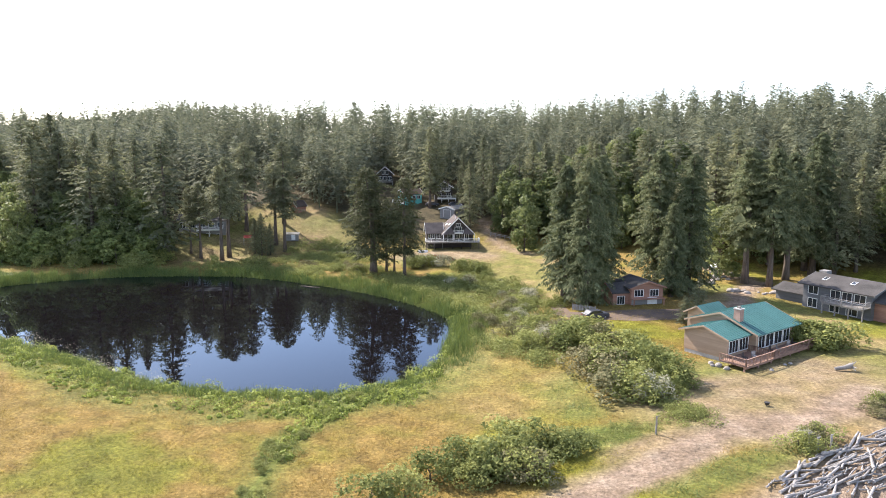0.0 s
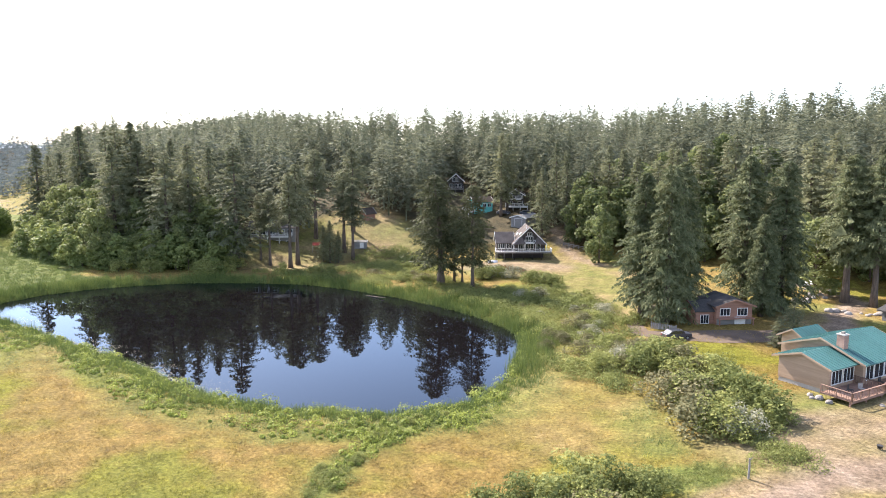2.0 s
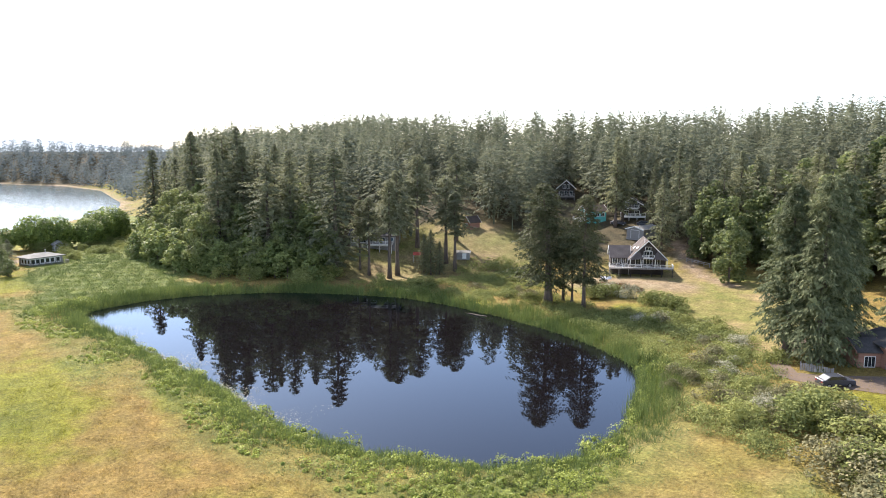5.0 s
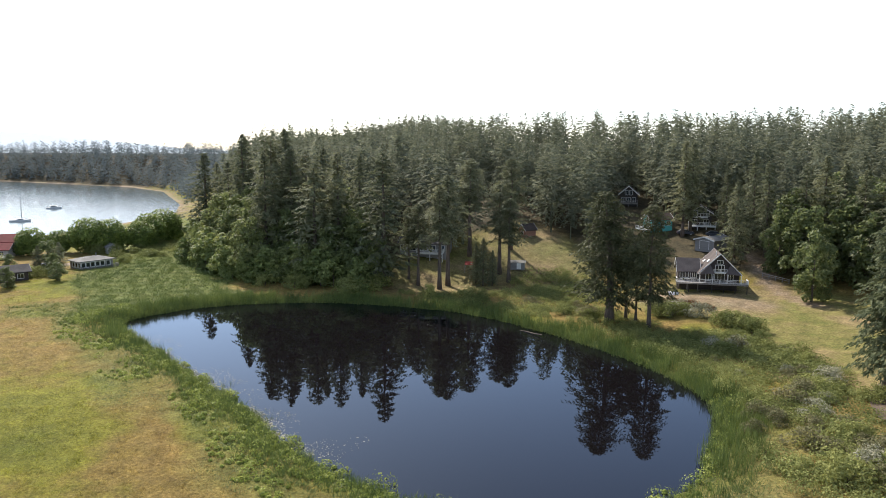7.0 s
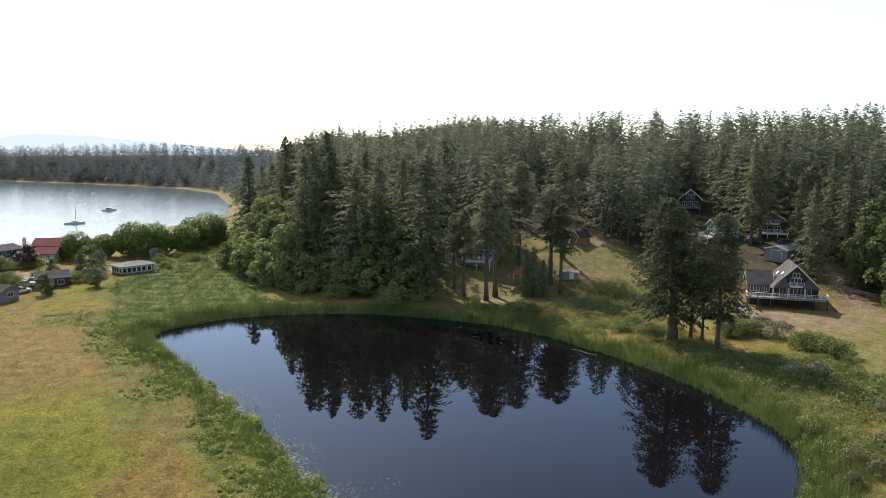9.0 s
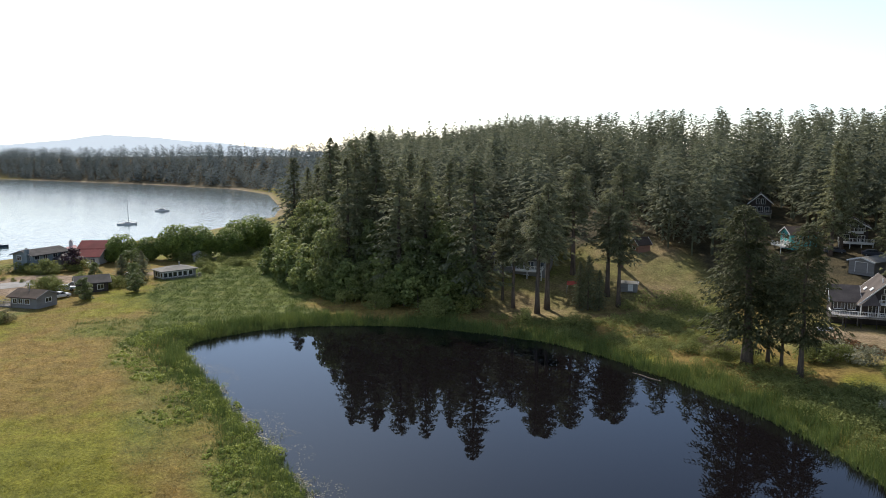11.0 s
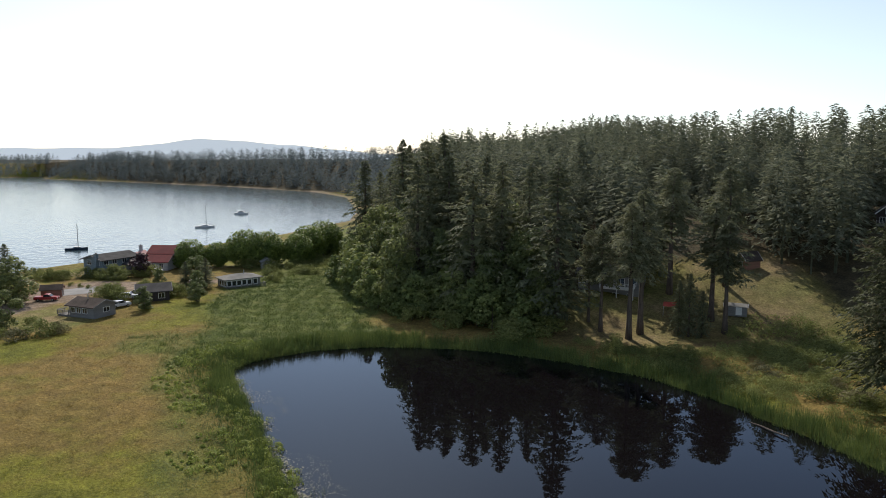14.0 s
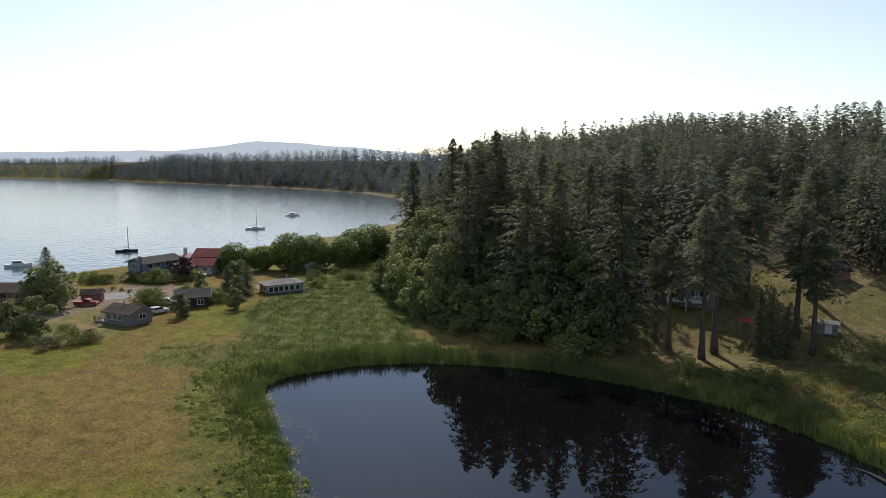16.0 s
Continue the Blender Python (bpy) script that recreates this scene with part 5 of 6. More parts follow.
deck(h9, -1.6, 5.0, -3.2, 0.55, -0.1, 1.0, DECK_WOOD)
deck(h9, 5.0, 17.5, -3.0, -0.45, -0.1, 1.0, DECK_WOOD)

# brown two-storey house under the cedars
h10 = house("cedar_house", "brown two-storey house with white windows under big cedars", 14.4, 130.6, 2.95, 22)
h10.scale = (0.86, 0.82, 0.84)
gable(h10, -3.6, 3.6, -3.4, 4.6, -0.6, 4.5, 1.2, "y", BROWN_SIDING, GREY_SHINGLE, 0.6, trim=BROWN_SIDING)
gable(h10, -7.2, -3.6, -2.2, 4.0, -0.6, 3.4, 1.4, "x", BROWN_SIDING, GREY_SHINGLE, 0.5, trim=BROWN_SIDING)
for a in (-1.9, 1.6):
    window(h10, "-y", a, 2.0, 1.9, 1.4, -3.41, 3)
door(h10, "-y", 1.2, -0.4, 2.0, 2.0, -3.41)
part("lower_wall", boxed(-3.5, 3.5, -3.44, -3.38, -0.6, 1.4), GREY_SIDING, h10)
window(h10, "-y", -5.4, 0.2, 1.6, 1.7, -2.21, 3)
part("porch", boxed(-3.6, 3.6, -4.6, -3.45, 1.45, 1.62), BROWN_SIDING, h10)
for x in (-3.4, 3.4):
    part("porch_post", boxed(x - 0.1, x + 0.1, -4.55, -4.35, -0.6, 1.45), BROWN_SIDING, h10)

# grey house on the right-hand lawn
h11 = house("grey_house", "large grey two-storey house with dark roof and balcony", 48.7, 130.7, 3.2, -50)
SLATE_SIDING = material("slate_siding", (0.14, 0.142, 0.145), (0.10, 0.102, 0.105), 0.4, 0.8, bump=0.4, stretch=(0.4, 0.4, 7))
gable(h11, -4.5, 7.5, -4, 5, -0.6, 4.9, 1.3, "x", SLATE_SIDING, GREY_SHINGLE, 0.7, trim=SLATE_SIDING)
gable(h11, -11, -4.5, -2.2, 4, -0.6, 2.4, 0.9, "x", SLATE_SIDING, GREY_SHINGLE, 0.6, trim=SLATE_SIDING)
gable(h11, 7.5, 15.0, -3, 4, -0.6, 3.8, 1.6, "x", BROWN_SIDING, GREY_SHINGLE, 0.6, trim=GREY_SIDING)
for a, z, w in ((-2.6, 2.7, 1.7), (-2.6, 0.3, 1.6), (1.4, 2.4, 1.6), (3.4, 2.4, 1.6), (5.6, 2.4, 1.8), (1.4, 0.2, 1.6), (4.4, 0.2, 1.8), (10.5, 0.8, 1.8)):
    window(h11, "-y", a, z, w, 1.5, -4.01 if a < 7 else -3.01, 2)
deck(h11, 0.2, 7.4, -6.2, -4.05, 2.1, 2.7, GREY_WOOD)
skylight(h11, -2, -1.5, 5.2, 16)
skylight(h11, 3, -1.5, 5.2, 16)
part("skylight_box", boxed(-5.2, -3.8, 1.5, 3.0, 4.6, 6.0), GREY_SIDING, h11)

# ---- cottages by the bay ----
c1 = house("white_cottage", "low pale cottage with a grey hipped roof and ribbon windows", -190.3, 144.6, 1.0, 84)
hip(c1, -4.6, 4.6, -2.8, 3.0, -0.4, 2.7, 1.1, GREY_SIDING, PALE_SHINGLE)
for a in (-3.8, -2.5, -1.2, 0.2, 1.6, 3.2):
    window(c1, "-y", a, 0.75, 1.0, 1.2, -2.81, 1, t=0.2)
for a in (-2.2, -0.6, 1.0):
    window(c1, "-x", a, 0.75, 1.0, 1.2, -4.61, 1, t=0.2)
deck(c1, -4.6, 5.4, -4.4, -2.85, 0.1, 0.9, GREY_WOOD)
part("vent_pipe", boxed(1.4, 1.6, 0.3, 0.5, 2.9, 4.1), METAL, c1)

c2 = house("small_house", "small grey house with a brown roof and little deck", -180.4, 105.0, 1.4, 22)
gable(c2, -3.6, 3.6, -2.6, 2.8, -0.4, 2.6, 1.1, "x", GREY_SIDING, BROWN_SHINGLE, 0.6, trim=GREY_SIDING)
for a, w in ((-2.4, 1.1), (-0.8, 1.1), (1.0, 1.3)):
    window(c2, "-y", a, 0.7, w, 1.0, -2.61, 2)
window(c2, "+x", 0.5, 0.8, 1.5, 0.9, 3.61, 2)
deck(c2, -7.0, -3.65, -2.8, 0.8, 0.0, 0.7, GREY_WOOD)
part("vent_pipe", boxed(-0.4, -0.25, -0.6, -0.45, 3.2, 4.4), METAL, c2)

c3 = house("blue_house", "blue-grey two-storey beach house with a low grey roof", -236, 128.5, 1.6, 108)
gable(c3, -5.8, 5.8, -4, 4, -0.4, 4.5, 1.2, "x", BLUE_SIDING, GREY_SHINGLE, 0.7, trim=GREY_SIDING)
for a, z in ((-4.5, 2.8), (-1.8, 2.8), (1.5, 2.8), (4.4, 2.8), (-3.5, 0.5), (2.5, 0.5)):
    window(c3, "-y", a, z, 1.4, 1.2, -4.01, 2)
for a in (-2, 1.5):
    window(c3, "-x", a, 2.6, 1.6, 1.3, -5.81, 2)
chimney(c3, -6.25, -2.2, -0.4, 5.9, 0.9, BLUE_SIDING)
gable(c3, 1.0, 6.4, -7.6, -4.05, -0.4, 2.7, 1.2, "y", GREY_SIDING, GREY_SHINGLE)

c4 = house("red_roofed_house", "grey house with a dark red upper roof and faded lower roof", -236, 145, 1.6, 42)
gable(c4, -4.2, 4.2, -2.4, 4.4, -0.4, 4.5, 1.8, "x", GREY_SIDING, RED_METAL, 0.7, trim=GREY_SIDING)
gable(c4, -4.6, 4.0, -8.2, -2.4, -0.4, 2.7, 1.5, "x", WHITE_SIDING, RED_METAL, 0.6, trim=GREY_SIDING)
gable(c4, -7.8, -4.6, -6.5, -1.5, -0.4, 3.6, 1.5, "y", WHITE_SIDING, RED_FADED, 0.5, trim=GREY_SIDING)
for a in (-3, 0, 3):
    window(c4, "+x", a * 0.8 + 1.4, 3.2, 1.2, 1.2, 4.21, 2)
    window(c4, "-y", a * 0.8 - 0.3, 0.5, 1.2, 1.1, -8.21, 2)
chimney(c4, -6.5, -3.0, 2.6, 6.4, 0.8, WHITE_SIDING)

c5 = house("carport_house", "low dark-roofed house with a carport and white trim", -187.5, 121.0, 1.3, 70)
gable(c5, -3.3, 3.3, -3.0, 3.4, -0.4, 2.8, 1.2, "x", DARK_SIDING, GREY_SHINGLE, 0.7, trim=GREY_SIDING)
for a in (-1.8, 1.6):
    window(c5, "-y", a, 0.7, 1.3, 1.1, -3.01, 2)
c6 = house("long_beach_house", "long low house with a dark roof behind a big tree", -222.5, 92.5, 1.4, 48)
gable(c6, -11, 9, -3.6, 3.8, -0.4, 2.7, 1.4, "x", BROWN_SIDING, BROWN_SHINGLE, 0.7, trim=GREY_SIDING)
for a in (-8, -5, -1.5, 2, 5.5):
    window(c6, "-y", a, 0.7, 1.5, 1.1, -3.61, 2)
c8 = house("white_shed", "small white gabled shed below round trees", -211.5, 165.5, 1.3, 70)
c8["category"] = "shed"
gable(c8, -1.8, 1.8, -1.4, 1.4, -0.3, 2.1, 1.0, "y", WHITE_SIDING, PALE_SHINGLE, 0.3, trim=GREY_SIDING)
door(c8, "-y", 0, -0.2, 0.9, 1.8, -1.41)
c9 = house("marsh_edge_house", "dark low house at the marsh edge with grey roof", -196, 82, 1.3, 30)
gable(c9, -5.5, 5.5, -3.4, 3.4, -0.4, 2.7, 1.2, "x", DARK_SIDING, GREY_SHINGLE, 0.6, trim=GREY_SIDING)
for a in (-3, 0, 3):
    window(c9, "-y", a, 0.7, 1.4, 1.1, -3.41)

for x, y, k, s in ((-228, 149, 0, 0.92), (-226, 156.5, 1, 0.78), (-220.5, 163, 0, 1.16), (-217.5, 169, 1, 1.1), (-213.5, 178, 1, 0.98), (-217.5, 184.5, 0, 1.16), (-221, 193, 0, 1.25)):
    MAPLES[k](x, y, s)
PLUM(-224, 132.5, 1.05)
for x, y, k in ((-205, 96.5, 0.82), (-208.5, 94, 0.72), (-180, 88.5, 0.58), (-183.5, 84.5, 0.52), (-226, 84, 0.7), (-178, 115, 0.4), (-177, 126.5, 0.36), (-186, 131, 0.44), (-197, 136, 0.6), (-203.5, 129, 0.36), (-219, 78, 0.7)):
    ALDERS[int(rng.integers(3))](x, y, k, wide=1.4)
for x, y, h in ((-196.5, 133, 7), (-192, 136.3, 8), (-216, 97.5, 13)):
    FIRS[2](x, y, h / 30, wide=1.6)
for k in range(4):
    SHRUBS[0](-220.5 + 3.6 * k, 112.9 + 1.0 * k, 0.42, tag="clipped dark green shrub edging the parking place")
for x, y in ((-192.5, 109.2), (-191.4, 110.6)):
    SHRUBS[2](x, y, 0.6, tag="golden green shrub in the dry yard")
thicket([(-238, 112), (-232, 122), (-222, 127)], 5, 16, 0.7, 1.3, (0, 1, 2))
thicket([(-205, 122), (-198, 128), (-192, 134)], 4, 10, 0.6, 1.0, (0, 1))
thicket([(-234, 116), (-224, 127), (-222, 136)], 4, 12, 0.8, 1.5, (0, 1))
thicket([(-201, 112), (-194, 115), (-187, 128)], 3, 12, 0.7, 1.4, (0, 1))
thicket([(-222, 160), (-210, 166), (-212, 182)], 4, 14, 0.7, 1.3, (0, 1))
thicket([(-190, 88), (-176, 92), (-168, 88)], 5, 10, 0.6, 1.2, (0, 1, 2))
thicket([(-186, 152), (-198, 160), (-206, 164)], 2, 12, 0.4, 0.9, (0, 1))
thicket([(-250, 100), (-240, 112)], 4, 6, 0.5, 0.9, (2, 3))

# ---- vehicles ----
def car(x, y, turn, paint, label, pickup=False):
    ob = thing("pickup_truck" if pickup else "car", label, "car", pose(x, y, z_at(x, y), 0, 0, turn))
    bm = bmesh.new()
    L = 5.2 if pickup else 4.5
    side = [(-L / 2, 0.35), (L / 2, 0.35), (L / 2, 0.75), (L / 2 - 0.1, 0.95), (L / 4, 1.02), (-L / 2, 1.05)]
    prism(bm, side, 1.78, "y", -0.89)
    part("body", bm, paint, ob, bevel=0.05)
    bm = bmesh.new()
    cab = [(-0.5, 1.02), (1.3, 1.0), (0.7, 1.6), (-0.35, 1.62)] if pickup else [(-1.9, 1.02), (1.2, 1.0), (0.45, 1.5), (-1.2, 1.52)]
    prism(bm, cab, 1.6, "y", -0.8)
    part("cabin", bm, paint, ob, bevel=0.05)
    for sgn in (-1, 1):
        bm = bmesh.new()
        inset = [(a * 0.86 + 0.02, z * 0.92 + 0.11) for a, z in cab]
        prism(bm, inset, 0.02, "y", sgn * 0.805 - 0.01)
        part("side_window", bm, GLASS, ob)
    bm = boxed(-0.03, 0.03, -0.7, 0.7, -0.28, 0.28)
    bm.transform(pose((cab[1][0] + cab[2][0]) / 2 + 0.03, 0, 1.3, 0, -45, 0))
    part("windscreen", bm, GLASS, ob)
    for sx in (-1, 1):
        for sy in (-1, 1):
            bm = bmesh.new()
            tube(bm, [(sx * L * 0.31, sy * 0.72, 0.33), (sx * L * 0.31, sy * 0.92, 0.33)], [0.33, 0.33], 14)
            w = part("wheel", bm, RUBBER, ob)
            bm = bmesh.new()
            tube(bm, [(sx * L * 0.31, sy * 0.9, 0.33), (sx * L * 0.31, sy * 0.935, 0.33)], [0.2, 0.18], 10)
            part("rim", bm, METAL, w)
    for sy in (-0.6, 0.6):
        part("headlight", boxed(L / 2 - 0.02, L / 2 + 0.02, sy - 0.2, sy + 0.2, 0.62, 0.78), WHITE_PAINT, ob)
        part("tail_light", boxed(-L / 2 - 0.02, -L / 2 + 0.02, sy - 0.15, sy + 0.15, 0.7, 0.85), RED_PAINT, ob)
    return ob


car(-204, 102.7, 52, RED_PAINT, "red pickup truck parked on the dirt verge", True)
car(-192.5, 116.8, 60, WHITE_CAR, "white car parked beside the low house")
car(-194.5, 120.5, 50, DARK_CAR, "dark car parked beside the carport house")
car(-184.6, 112.2, 95, WHITE_CAR, "white car under the eaves of a house")
car(-200, 138, 70, WHITE_CAR, "white car by the cottage hedge")
car(-37, 229, 15, DARK_CAR, "dark car parked below the balcony house")
car(-45, 230, 20, DARK_CAR, "dark car in shade below the balcony house")
car(6.0, 117.5, 30, DARK_CAR, "dark car parked beside the lane")
car(34.5, 166, 60, WHITE_CAR, "white car parked at the end of the drive")
car(-226, 137, 60, WHITE_CAR, "white van beside the red-roofed house")

# ---- boats on the bay ----
def hull(bm, L, W, D, free):
    rows = []
    for k in range(9):
        t = k / 8
        w = W / 2 * (math.sin(math.pi * min(1, 0.25 + t * 0.75)) ** 0.6 if t < 1 else 0.02)
        w = max(w, 0.03)
        x = -L / 2 + L * t
        up = free * (1 + 0.25 * t * t)
        rows.append([bm.verts.new(p) for p in ((x, -w, up), (x, -w * 0.85, -0.1), (x, 0, -D), (x, w * 0.85, -0.1), (x, w, up))])
    for a, b in zip(rows, rows[1:]):
        for i in range(4):
            bm.faces.new((a[i], b[i], b[i + 1], a[i + 1]))
        bm.faces.new((a[4], b[4], b[0], a[0]))
    bm.faces.new(rows[0])
    bm.faces.new(rows[-1][::-1])
    bmesh.ops.recalc_face_normals(bm, faces=bm.faces[:])


def sailboat(x, y, turn, L, mat, label):
    ob = thing("sailboat", label, "boat", pose(x, y, -0.8, 0, 0, turn), "boats moored in the bay")
    bm = bmesh.new()
    hull(bm, L, L * 0.3, 0.6, 0.8)
    part("hull", bm, mat, ob)
    part("cabin", boxed(-L * 0.15, L * 0.2, -L * 0.09, L * 0.09, 0.78, 1.3), WHITE_PAINT, ob, bevel=0.08)
    for sgn in (-1, 1):
        part("cabin_window", boxed(-L * 0.1, L * 0.15, sgn * (L * 0.09 + 0.01) - 0.01, sgn * (L * 0.09 + 0.01) + 0.01, 0.95, 1.15), GLASS, ob)
    bm = bmesh.new()
    tube(bm, [(L * 0.08, 0, 0.8), (L * 0.08, 0, L * 1.25)], [0.17, 0.12], 8)
    part("mast", bm, METAL, ob)
    bm = bmesh.new()
    tube(bm, [(L * 0.07, 0, 2.0), (-L * 0.36, 0, 1.9)], [0.14, 0.12], 8)
    part("boom", bm, WHITE_PAINT, ob)
    for end in ((L * 0.49, 0, 0.95), (-L * 0.48, 0, 0.85)):
        bm = bmesh.new()
        tube(bm, [end, (L * 0.08, 0, L * 1.22)], [0.025, 0.025], 4)
        part("stay", bm, METAL, ob)


def cruiser(x, y, turn, L, label):
    ob = thing("motor_boat", label, "boat", pose(x, y, -0.8, 0, 0, turn), "boats moored in the bay")
    bm = bmesh.new()
    hull(bm, L, L * 0.34, 0.5, 0.9)
    part("hull", bm, WHITE_PAINT, ob)
    bm = bmesh.new()
    prism(bm, [(-L * 0.22, 0.85), (L * 0.28, 0.85), (L * 0.14, 1.9), (-L * 0.22, 2.0)], L * 0.24, "y", -L * 0.12)
    part("cabin", bm, WHITE_PAINT, ob, bevel=0.05)
    for sgn in (-1, 1):
        part("cabin_window", boxed(-L * 0.18, L * 0.12, sgn * (L * 0.12 + 0.01) - 0.01, sgn * (L * 0.12 + 0.01) + 0.01, 1.3, 1.75), GLASS, ob)
    part("roof", boxed(-L * 0.26, L * 0.16, -L * 0.13, L * 0.13, 2.0, 2.08), WHITE_PAINT, ob)
    bm = bmesh.new()
    tube(bm, [(-L * 0.1, 0, 2.08), (-L * 0.12, 0, 3.2)], [0.04, 0.02], 6)
    part("aerial", bm, METAL, ob)


sailboat(-365.5, 220.5, 58, 9.5, WHITE_PAINT, "white sailboat with a bare mast moored in the bay")
sailboat(-315.5, 143.5, 62, 8.0, HULL_BLUE, "dark-hulled sailboat with a bare mast moored in the bay")
cruiser(-432.7, 278, 50, 8.5, "small white motor boat moored far out")
cruiser(-299.5, 104.5, 70, 8.0, "white cabin cruiser moored near the beach")

# ---- distant hills ----
# No haze in the air: its pale blue is in the colour and glow.
HAZE_HILL = bpy.data.materials.new("hazy_hills")
HAZE_HILL.use_nodes = True
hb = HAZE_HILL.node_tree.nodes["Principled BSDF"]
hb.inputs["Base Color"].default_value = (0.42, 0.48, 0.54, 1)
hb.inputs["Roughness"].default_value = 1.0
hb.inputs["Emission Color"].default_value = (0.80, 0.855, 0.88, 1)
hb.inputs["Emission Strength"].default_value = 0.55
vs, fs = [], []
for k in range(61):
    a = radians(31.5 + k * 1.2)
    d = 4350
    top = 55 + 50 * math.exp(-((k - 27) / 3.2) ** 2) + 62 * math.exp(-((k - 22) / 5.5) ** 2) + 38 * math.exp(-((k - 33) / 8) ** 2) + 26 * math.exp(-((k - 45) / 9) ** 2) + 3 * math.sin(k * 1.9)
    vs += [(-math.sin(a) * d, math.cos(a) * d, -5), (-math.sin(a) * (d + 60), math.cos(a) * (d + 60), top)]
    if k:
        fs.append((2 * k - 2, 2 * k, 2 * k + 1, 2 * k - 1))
tagged(new("backdrop", mesh_ob("backdrop", vs, fs, HAZE_HILL, True)), "hills far across the water, painted pale blue with haze", "hills", kind="structure")

# ---- beach, path and yard ----
g = np.random.default_rng(77)
LOGS = []
for k in range(4):
    L, r = (3.0, 5.0, 7.0, 2.0)[k], (0.16, 0.2, 0.26, 0.13)[k]
    bm = bmesh.new()
    pts = [(-L / 2 + L * i / 6, 0.05 * g.normal(), 0.04 * g.normal()) for i in range(7)]
    tube(bm, pts, [r * (1.15 - 0.06 * i + 0.06 * g.normal()) for i in range(7)], 9)
    for i in range(3):
        t = int(g.integers(1, 6))
        d = Vector((g.normal(), g.normal(), abs(g.normal()))).normalized()
        tube(bm, [pts[t], Vector(pts[t]) + d * r * 2.2], [r * 0.3, r * 0.12], 5)
    me = bpy.data.meshes.new("driftwood_log")
    bm.to_mesh(me)
    bm.free()
    me.materials.append(GREY_WOOD)
    LOGS.append(me)
for k in range(290):
    along = g.uniform(-10, 22)
    off = abs(g.normal()) * 4.0 + 0.3 + 0.09 * max(along, 0)
    x, y = 25 + 0.68 * along + 0.73 * off, 67 + 0.73 * along - 0.68 * off
    ob = new("driftwood_log", LOGS[int(g.integers(4))])
    ob.matrix_world = pose(x, y, z_at(x, y) + 0.12 + 0.12 * g.random(), g.uniform(0, 360), g.normal() * 4, 47 + g.normal() * 13)
    k = g.uniform(0.32, 0.55)
    ob.scale = (k * 1.4, k, k)
    tagged(ob, "silver-grey driftwood log stranded on the beach crest", "log", "driftwood on the beach")
for x, y, hh, r in ((10.5, 68.9, 1.9, 0.09), (24.3, 67.6, 1.8, 0.1), (25.0, 67.3, 1.5, 0.12), (26.4, 68.0, 1.6, 0.1)):
    bm = bmesh.new()
    z = z_at(x, y)
    tube(bm, [(0, 0, -0.3), (0.03, 0, hh * 0.6), (0.0, 0.05, hh)], [r * 1.1, r, r * 0.7], 8)
    tube(bm, [(0, 0, hh * 0.9), (0.25, 0.1, hh * 1.05)], [r * 0.5, r * 0.3], 6)
    ob = thing("weathered_post", "grey weathered driftwood post standing in the sandy ground", "post", pose(x, y, z))
    part("stake", bm, GREY_WOOD, ob)
ROCKS = []
g = np.random.default_rng(4)
for k in range(3):
    bm = bmesh.new()
    bmesh.ops.create_icosphere(bm, subdivisions=2, radius=0.5)
    for v in bm.verts:
        v.co *= 1 + 0.18 * noise.noise(v.co * 2.2 + Vector((k * 7, 0, 0)))
        v.co.z *= 0.65
    me = bpy.data.meshes.new("rock")
    bm.to_mesh(me)
    bm.free()
    me.materials.append(STONE)
    ROCKS.append(me)
for (ax, ay), (bx, by), n in (((29, 149), (35, 156), 16), ((31, 143), (40, 141), 14), ((34, 163), (39, 158), 8), ((40, 138), (46, 141), 8)):
    for k in range(n):
        t = g.random()
        x, y = ax + (bx - ax) * t + g.normal() * 0.8, ay + (by - ay) * t + g.normal() * 0.8
        ob = new("rock", ROCKS[int(g.integers(3))])
        sc = g.uniform(0.6, 1.8)
        ob.matrix_world = Matrix.LocRotScale((x, y, z_at(x, y) + 0.1 * sc), Euler((0, 0, g.uniform(0, 6))), (sc, sc * g.uniform(0.7, 1.1), sc))
        tagged(ob, "grey garden boulder edging a lawn terrace", "rock", "boulders on the lawn terrace")

# ---- lane, yard things and odd pieces ----
WORN_LANE = material("worn_lane", (0.15, 0.112, 0.085), (0.10, 0.077, 0.06), 0.35, 0.95, bump=0.5, fine=6, spec=0.15)
CHARRED = material("charred_metal", (0.03, 0.028, 0.027), (0.015, 0.014, 0.014), 2.0, 0.7, bump=0.4)


def strip(name, pts, widths, mat, label):
    """A paved strip that follows the ground."""
    vs, fs = [], []
    p = np.array(pts, float)
    at = np.linspace(0, len(p) - 1, 14 * (len(p) - 1) + 1)
    xs, ys, ws = (np.interp(at, np.arange(len(p)), v) for v in (p[:, 0], p[:, 1], np.array(widths, float)))
    for _ in range(3):
        xs[1:-1], ys[1:-1] = (xs[:-2] + 2 * xs[1:-1] + xs[2:]) / 4, (ys[:-2] + 2 * ys[1:-1] + ys[2:]) / 4
    dx, dy = np.gradient(xs), np.gradient(ys)
    ln = np.hypot(dx, dy)
    for i in range(len(xs)):
        for side in (-1, -0.5, 0, 0.5, 1):
            x, y = xs[i] - dy[i] / ln[i] * ws[i] / 2 * side, ys[i] + dx[i] / ln[i] * ws[i] / 2 * side
            vs.append((x, y, z_at(x, y) + 0.05))
    for i in range(len(xs) - 1):
        for j in range(4):
            a = i * 5 + j
            fs.append((a, a + 1, a + 6, a + 5))
    return tagged(new(name, mesh_ob(name, vs, fs, mat, True)), label, "road", kind="structure")


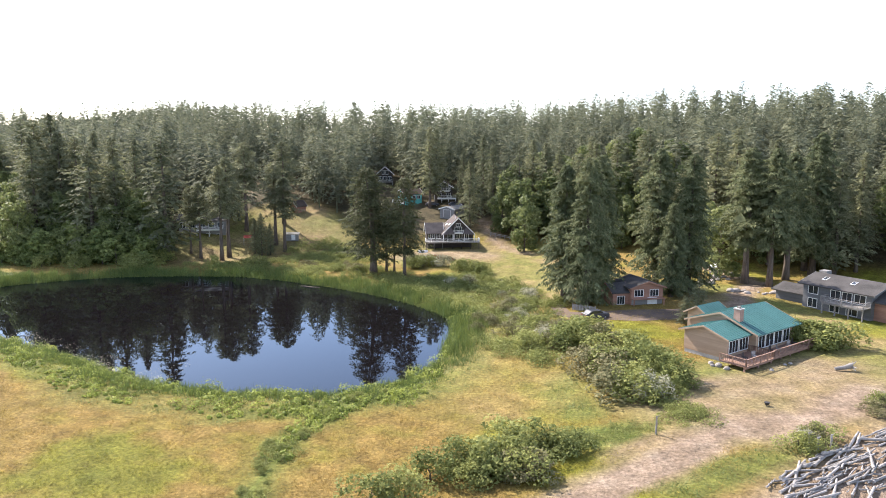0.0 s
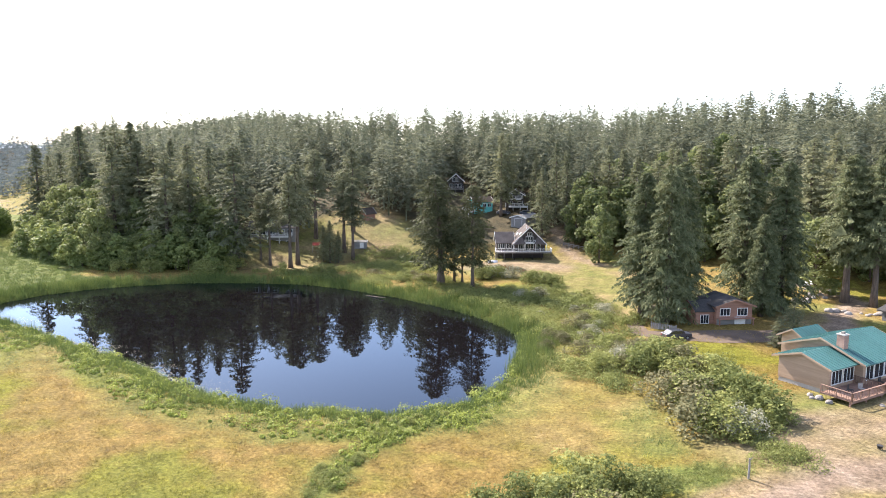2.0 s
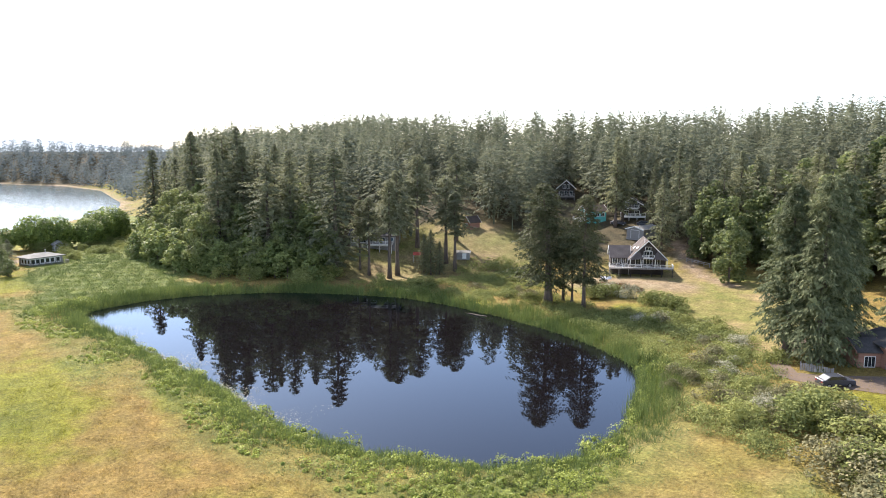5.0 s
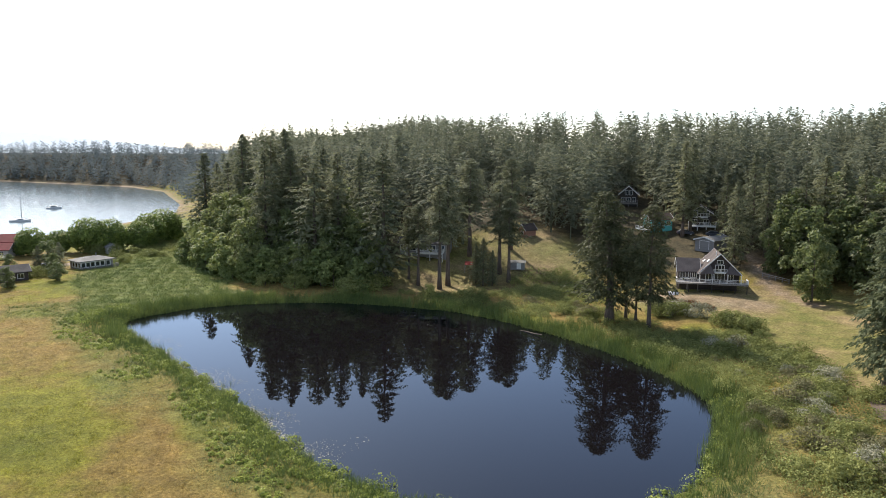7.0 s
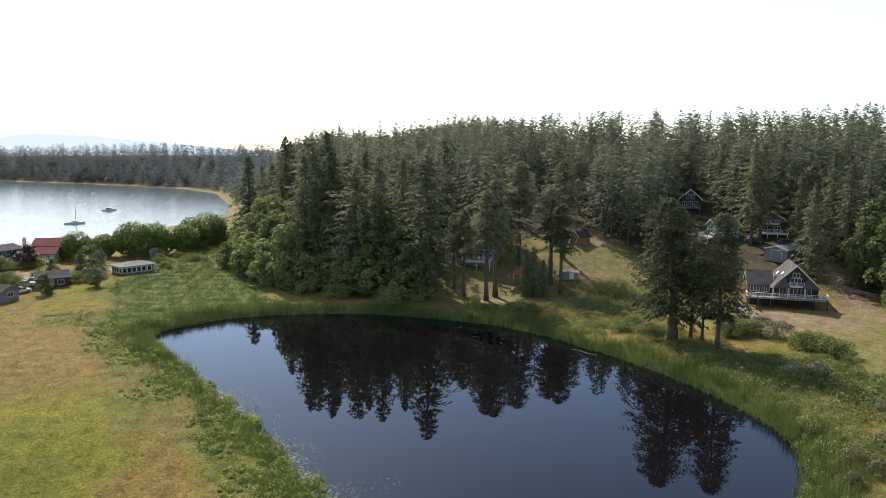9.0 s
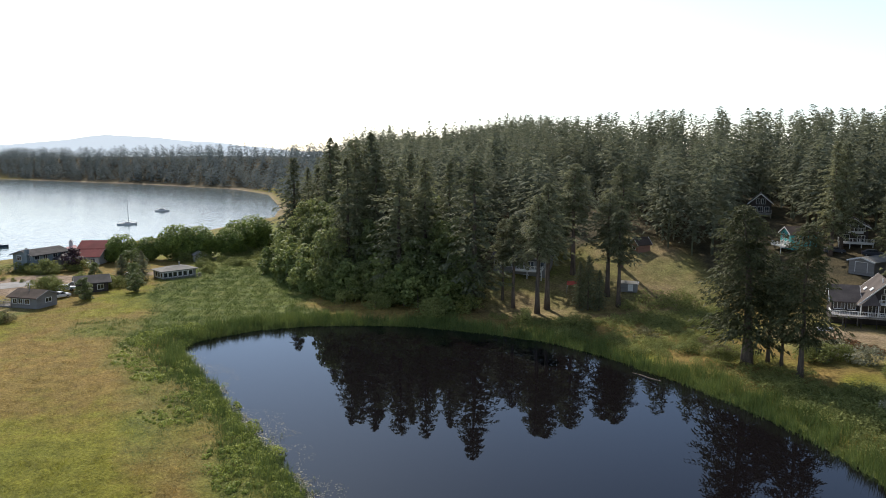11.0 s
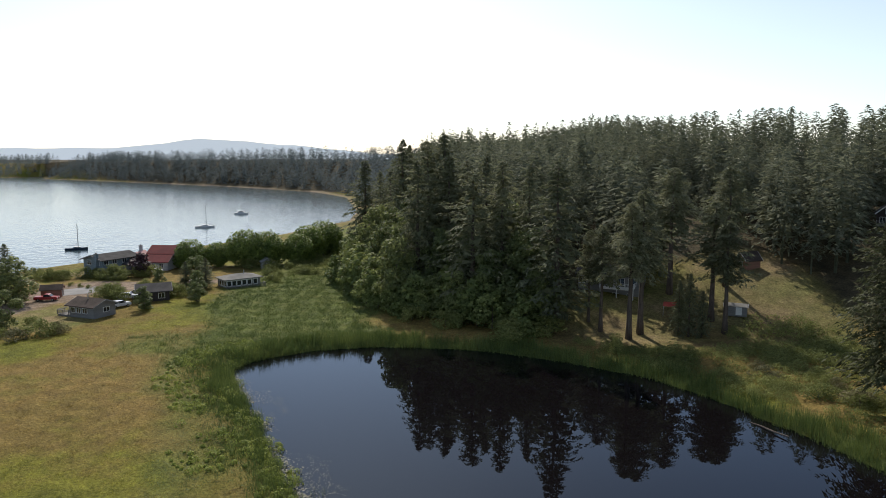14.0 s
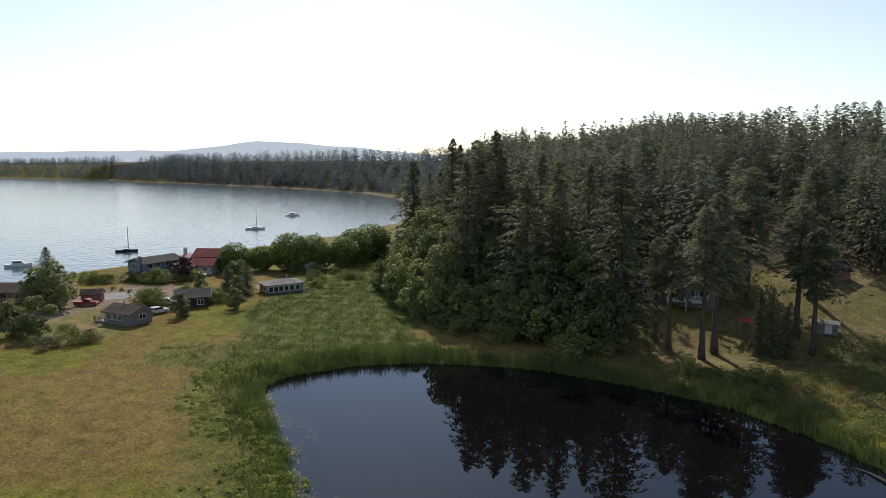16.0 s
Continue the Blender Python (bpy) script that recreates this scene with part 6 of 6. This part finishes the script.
strip("road", [(3, 142), (0.2, 135), (-0.6, 128), (0.5, 122), (5, 119.5), (12, 119), (20, 121), (25, 125)], [2.2, 2.2, 2.4, 3, 5, 8, 7, 4], WORN_LANE, "narrow worn asphalt lane curving to a shaded yard")

PALE_PAVING = material("pale_asphalt", (0.30, 0.29, 0.28), (0.22, 0.215, 0.205), 0.3, 0.92, bump=0.4, fine=5, spec=0.2)
strip("pavement", [(-211.5, 107.5), (-211, 112), (-210.5, 117)], [9, 9.5, 9], PALE_PAVING, "pale grey asphalt parking place beside the beach houses")
hut = house("boat_hut", "small dark brown hut beside the pale parking place", -208.5, 105.2, 1.2, 64)
hut["category"] = "hut"
gable(hut, -2.2, 2.2, -1.5, 1.5, -0.3, 2.2, 0.9, "x", BROWN_SIDING, BROWN_SHINGLE, 0.3, 0.12, BROWN_SIDING)
door(hut, "+x", 0, -0.25, 1.0, 1.9, 2.21, DARK_SIDING)

# fire pit on the dry lawn
ob = thing("fire_pit", "small black metal fire bowl on the dry lawn", "fire pit", pose(23.5, 78.9, z_at(23.5, 78.9)))
bm = bmesh.new()
tube(bm, [(0, 0, 0.1), (0, 0, 0.25), (0, 0, 0.42)], [0.13, 0.25, 0.3], 14)
part("bowl", bm, CHARRED, ob)
for k in range(3):
    bm = bmesh.new()
    a = k * 2.094
    tube(bm, [(0.18 * math.cos(a), 0.18 * math.sin(a), 0.2), (0.26 * math.cos(a), 0.26 * math.sin(a), 0.0)], [0.03, 0.03], 6)
    part("leg", bm, CHARRED, ob)

# upturned boat on the slope below the deck
ob = thing("upturned_dinghy", "small white dinghy lying upside down in the dry grass", "boat", pose(-38.3, 184.3, z_at(-38.3, 184.3), 0, 0, 10))
bm = bmesh.new()
hull(bm, 2.6, 1.4, 0.55, 0.1)
bm.transform(pose(0, 0, 0.12, 180, 0, 0))
part("hull", bm, WHITE_PAINT, ob)

# great driftwood root on a grassy hump
ob = thing("driftwood_stump", "bleached driftwood stump with spread roots beside the lawn", "stump", pose(36.7, 93.9, z_at(36.7, 93.9)) @ Matrix.Scale(0.75, 4))
bm = bmesh.new()
tube(bm, [(-1.6, 0, 0.3), (0, 0, 0.6), (1.0, 0.1, 1.0)], [0.28, 0.38, 0.5], 10)
part("stem", bm, GREY_WOOD, ob)
gq = np.random.default_rng(6)
for k in range(8):
    bm = bmesh.new()
    d = Vector((0.7 + 0.3 * gq.random(), gq.normal(), gq.normal())).normalized()
    p = Vector((0.9, 0.1, 0.95))
    e = p + d * 1.2
    e.z = max(e.z, 0.1)
    tube(bm, [p, p + d * 0.6, e], [0.2, 0.12, 0.05], 6)
    part("root", bm, GREY_WOOD, ob)

# fence and clutter by the brown house
ob = thing("garden_fence", "short weathered board fence beside the lane", "fence", pose(2.2, 124.6, z_at(2.2, 124.6), 0, 0, -20))
for k in range(4):
    part("post", boxed(k * 1.4 - 0.06, k * 1.4 + 0.06, -0.06, 0.06, -0.2, 1.25), GREY_WOOD, ob)
for k in range(14):
    part("board", boxed(k * 0.3, k * 0.3 + 0.24, -0.1, -0.065, 0.1, 1.1 + 0.04 * (k % 3)), GREY_WOOD, ob)

ob = thing("rail_fence", "low weathered wooden rail fence beside the lawn", "fence", pose(-22, 204, z_at(-22, 204), 0, 0, -24))
for k in range(5):
    part("post", boxed(k * 1.6 - 0.07, k * 1.6 + 0.07, -0.07, 0.07, -0.9, 1.0 - 0.14 * k), GREY_WOOD, ob)
for lift in (0.4, 0.8):
    bm = boxed(-0.1, 6.5, -0.11, -0.06, lift, lift + 0.12)
    for v in bm.verts:
        v.co.z -= 0.088 * v.co.x
    part("rail", bm, GREY_WOOD, ob)

# chairs on the deck
def deck_chair(x, y, z, turn, mat, label):
    ob = thing("patio_chair", label, "chair", pose(x, y, z, 0, 0, turn), "patio chairs on the decks")
    part("seat", boxed(-0.28, 0.28, -0.28, 0.28, 0.38, 0.44), mat, ob)
    part("backrest", boxed(-0.28, 0.28, 0.24, 0.3, 0.44, 1.0), mat, ob)
    for a in (-0.25, 0.25):
        for b in (-0.25, 0.25):
            part("leg", boxed(a - 0.025, a + 0.025, b - 0.025, b + 0.025, 0, 0.38), mat, ob)


H9 = pose(22.8, 94.2, 3.9, 0, 0, 46)
for x, y, a in ((1.0, -1.4, 10), (2.6, -1.8, -30), (7.0, -1.7, 0), (8.4, -1.9, 40), (11.5, -1.8, -20), (13.2, -1.5, 15)):
    p = H9 @ Vector((x, y, -0.08))
    deck_chair(p.x, p.y, p.z, 46 + a, (WHITE_PAINT, DARK_SIDING, GREY_WOOD)[int(x) % 3], ("white plastic chair on the red-brown deck", "dark metal chair on the red-brown deck", "weathered wooden chair on the red-brown deck")[int(x) % 3])

# boulders under the deck's corner
for x, y, sc in ((-2.3, -1.0, 1.0), (-2.0, 0.4, 1.2), (-1.9, 1.6, 0.9), (-2.6, 0.9, 0.7), (5.6, -4.4, 0.5), (6.6, -4.6, 0.6), (2.0, -4.6, 0.7)):
    p = H9 @ Vector((x, y, 0))
    ob = new("rock", ROCKS[int(abs(x)) % 3])
    ob.matrix_world = Matrix.LocRotScale((p.x, p.y, z_at(p.x, p.y) + 0.1 * sc), Euler((0, 0, x)), (sc, sc * 0.8, sc))
    tagged(ob, "pale boulder beside the red-brown deck", "rock", "boulders by the deck")

# red canopy on the dry slope
ob = thing("garden_canopy", "faded red cloth canopy on thin poles on the dry slope", "canopy", pose(-89, 183, z_at(-89, 183), 0, 0, 25))
bm = bmesh.new()
prism(bm, [(-1.5, 1.75), (0, 2.35), (1.5, 1.75), (1.5, 1.7), (0, 2.29), (-1.5, 1.7)], 2.8, "x", -1.4)
part("cloth", bm, ORANGE_CLOTH, ob)
for a in (-1.35, 1.35):
    for b in (-1.4, 1.4):
        part("pole", boxed(a - 0.03, a + 0.03, b - 0.03, b + 0.03, -0.4, 1.75), METAL, ob)

# stick lying in the shallows
ob = thing("sunken_branch", "dark fallen branch lying in the pond's shallows", "branch", pose(-56, 144.2, 0, 0, 0, -24))
bm = bmesh.new()
tube(bm, [(-3.2, 0, -0.1), (-1, 0.1, 0.1), (1.5, -0.1, 0.22), (3.4, 0.1, 0.35)], [0.05, 0.1, 0.12, 0.09], 7)
part("stem", bm, BARK, ob)
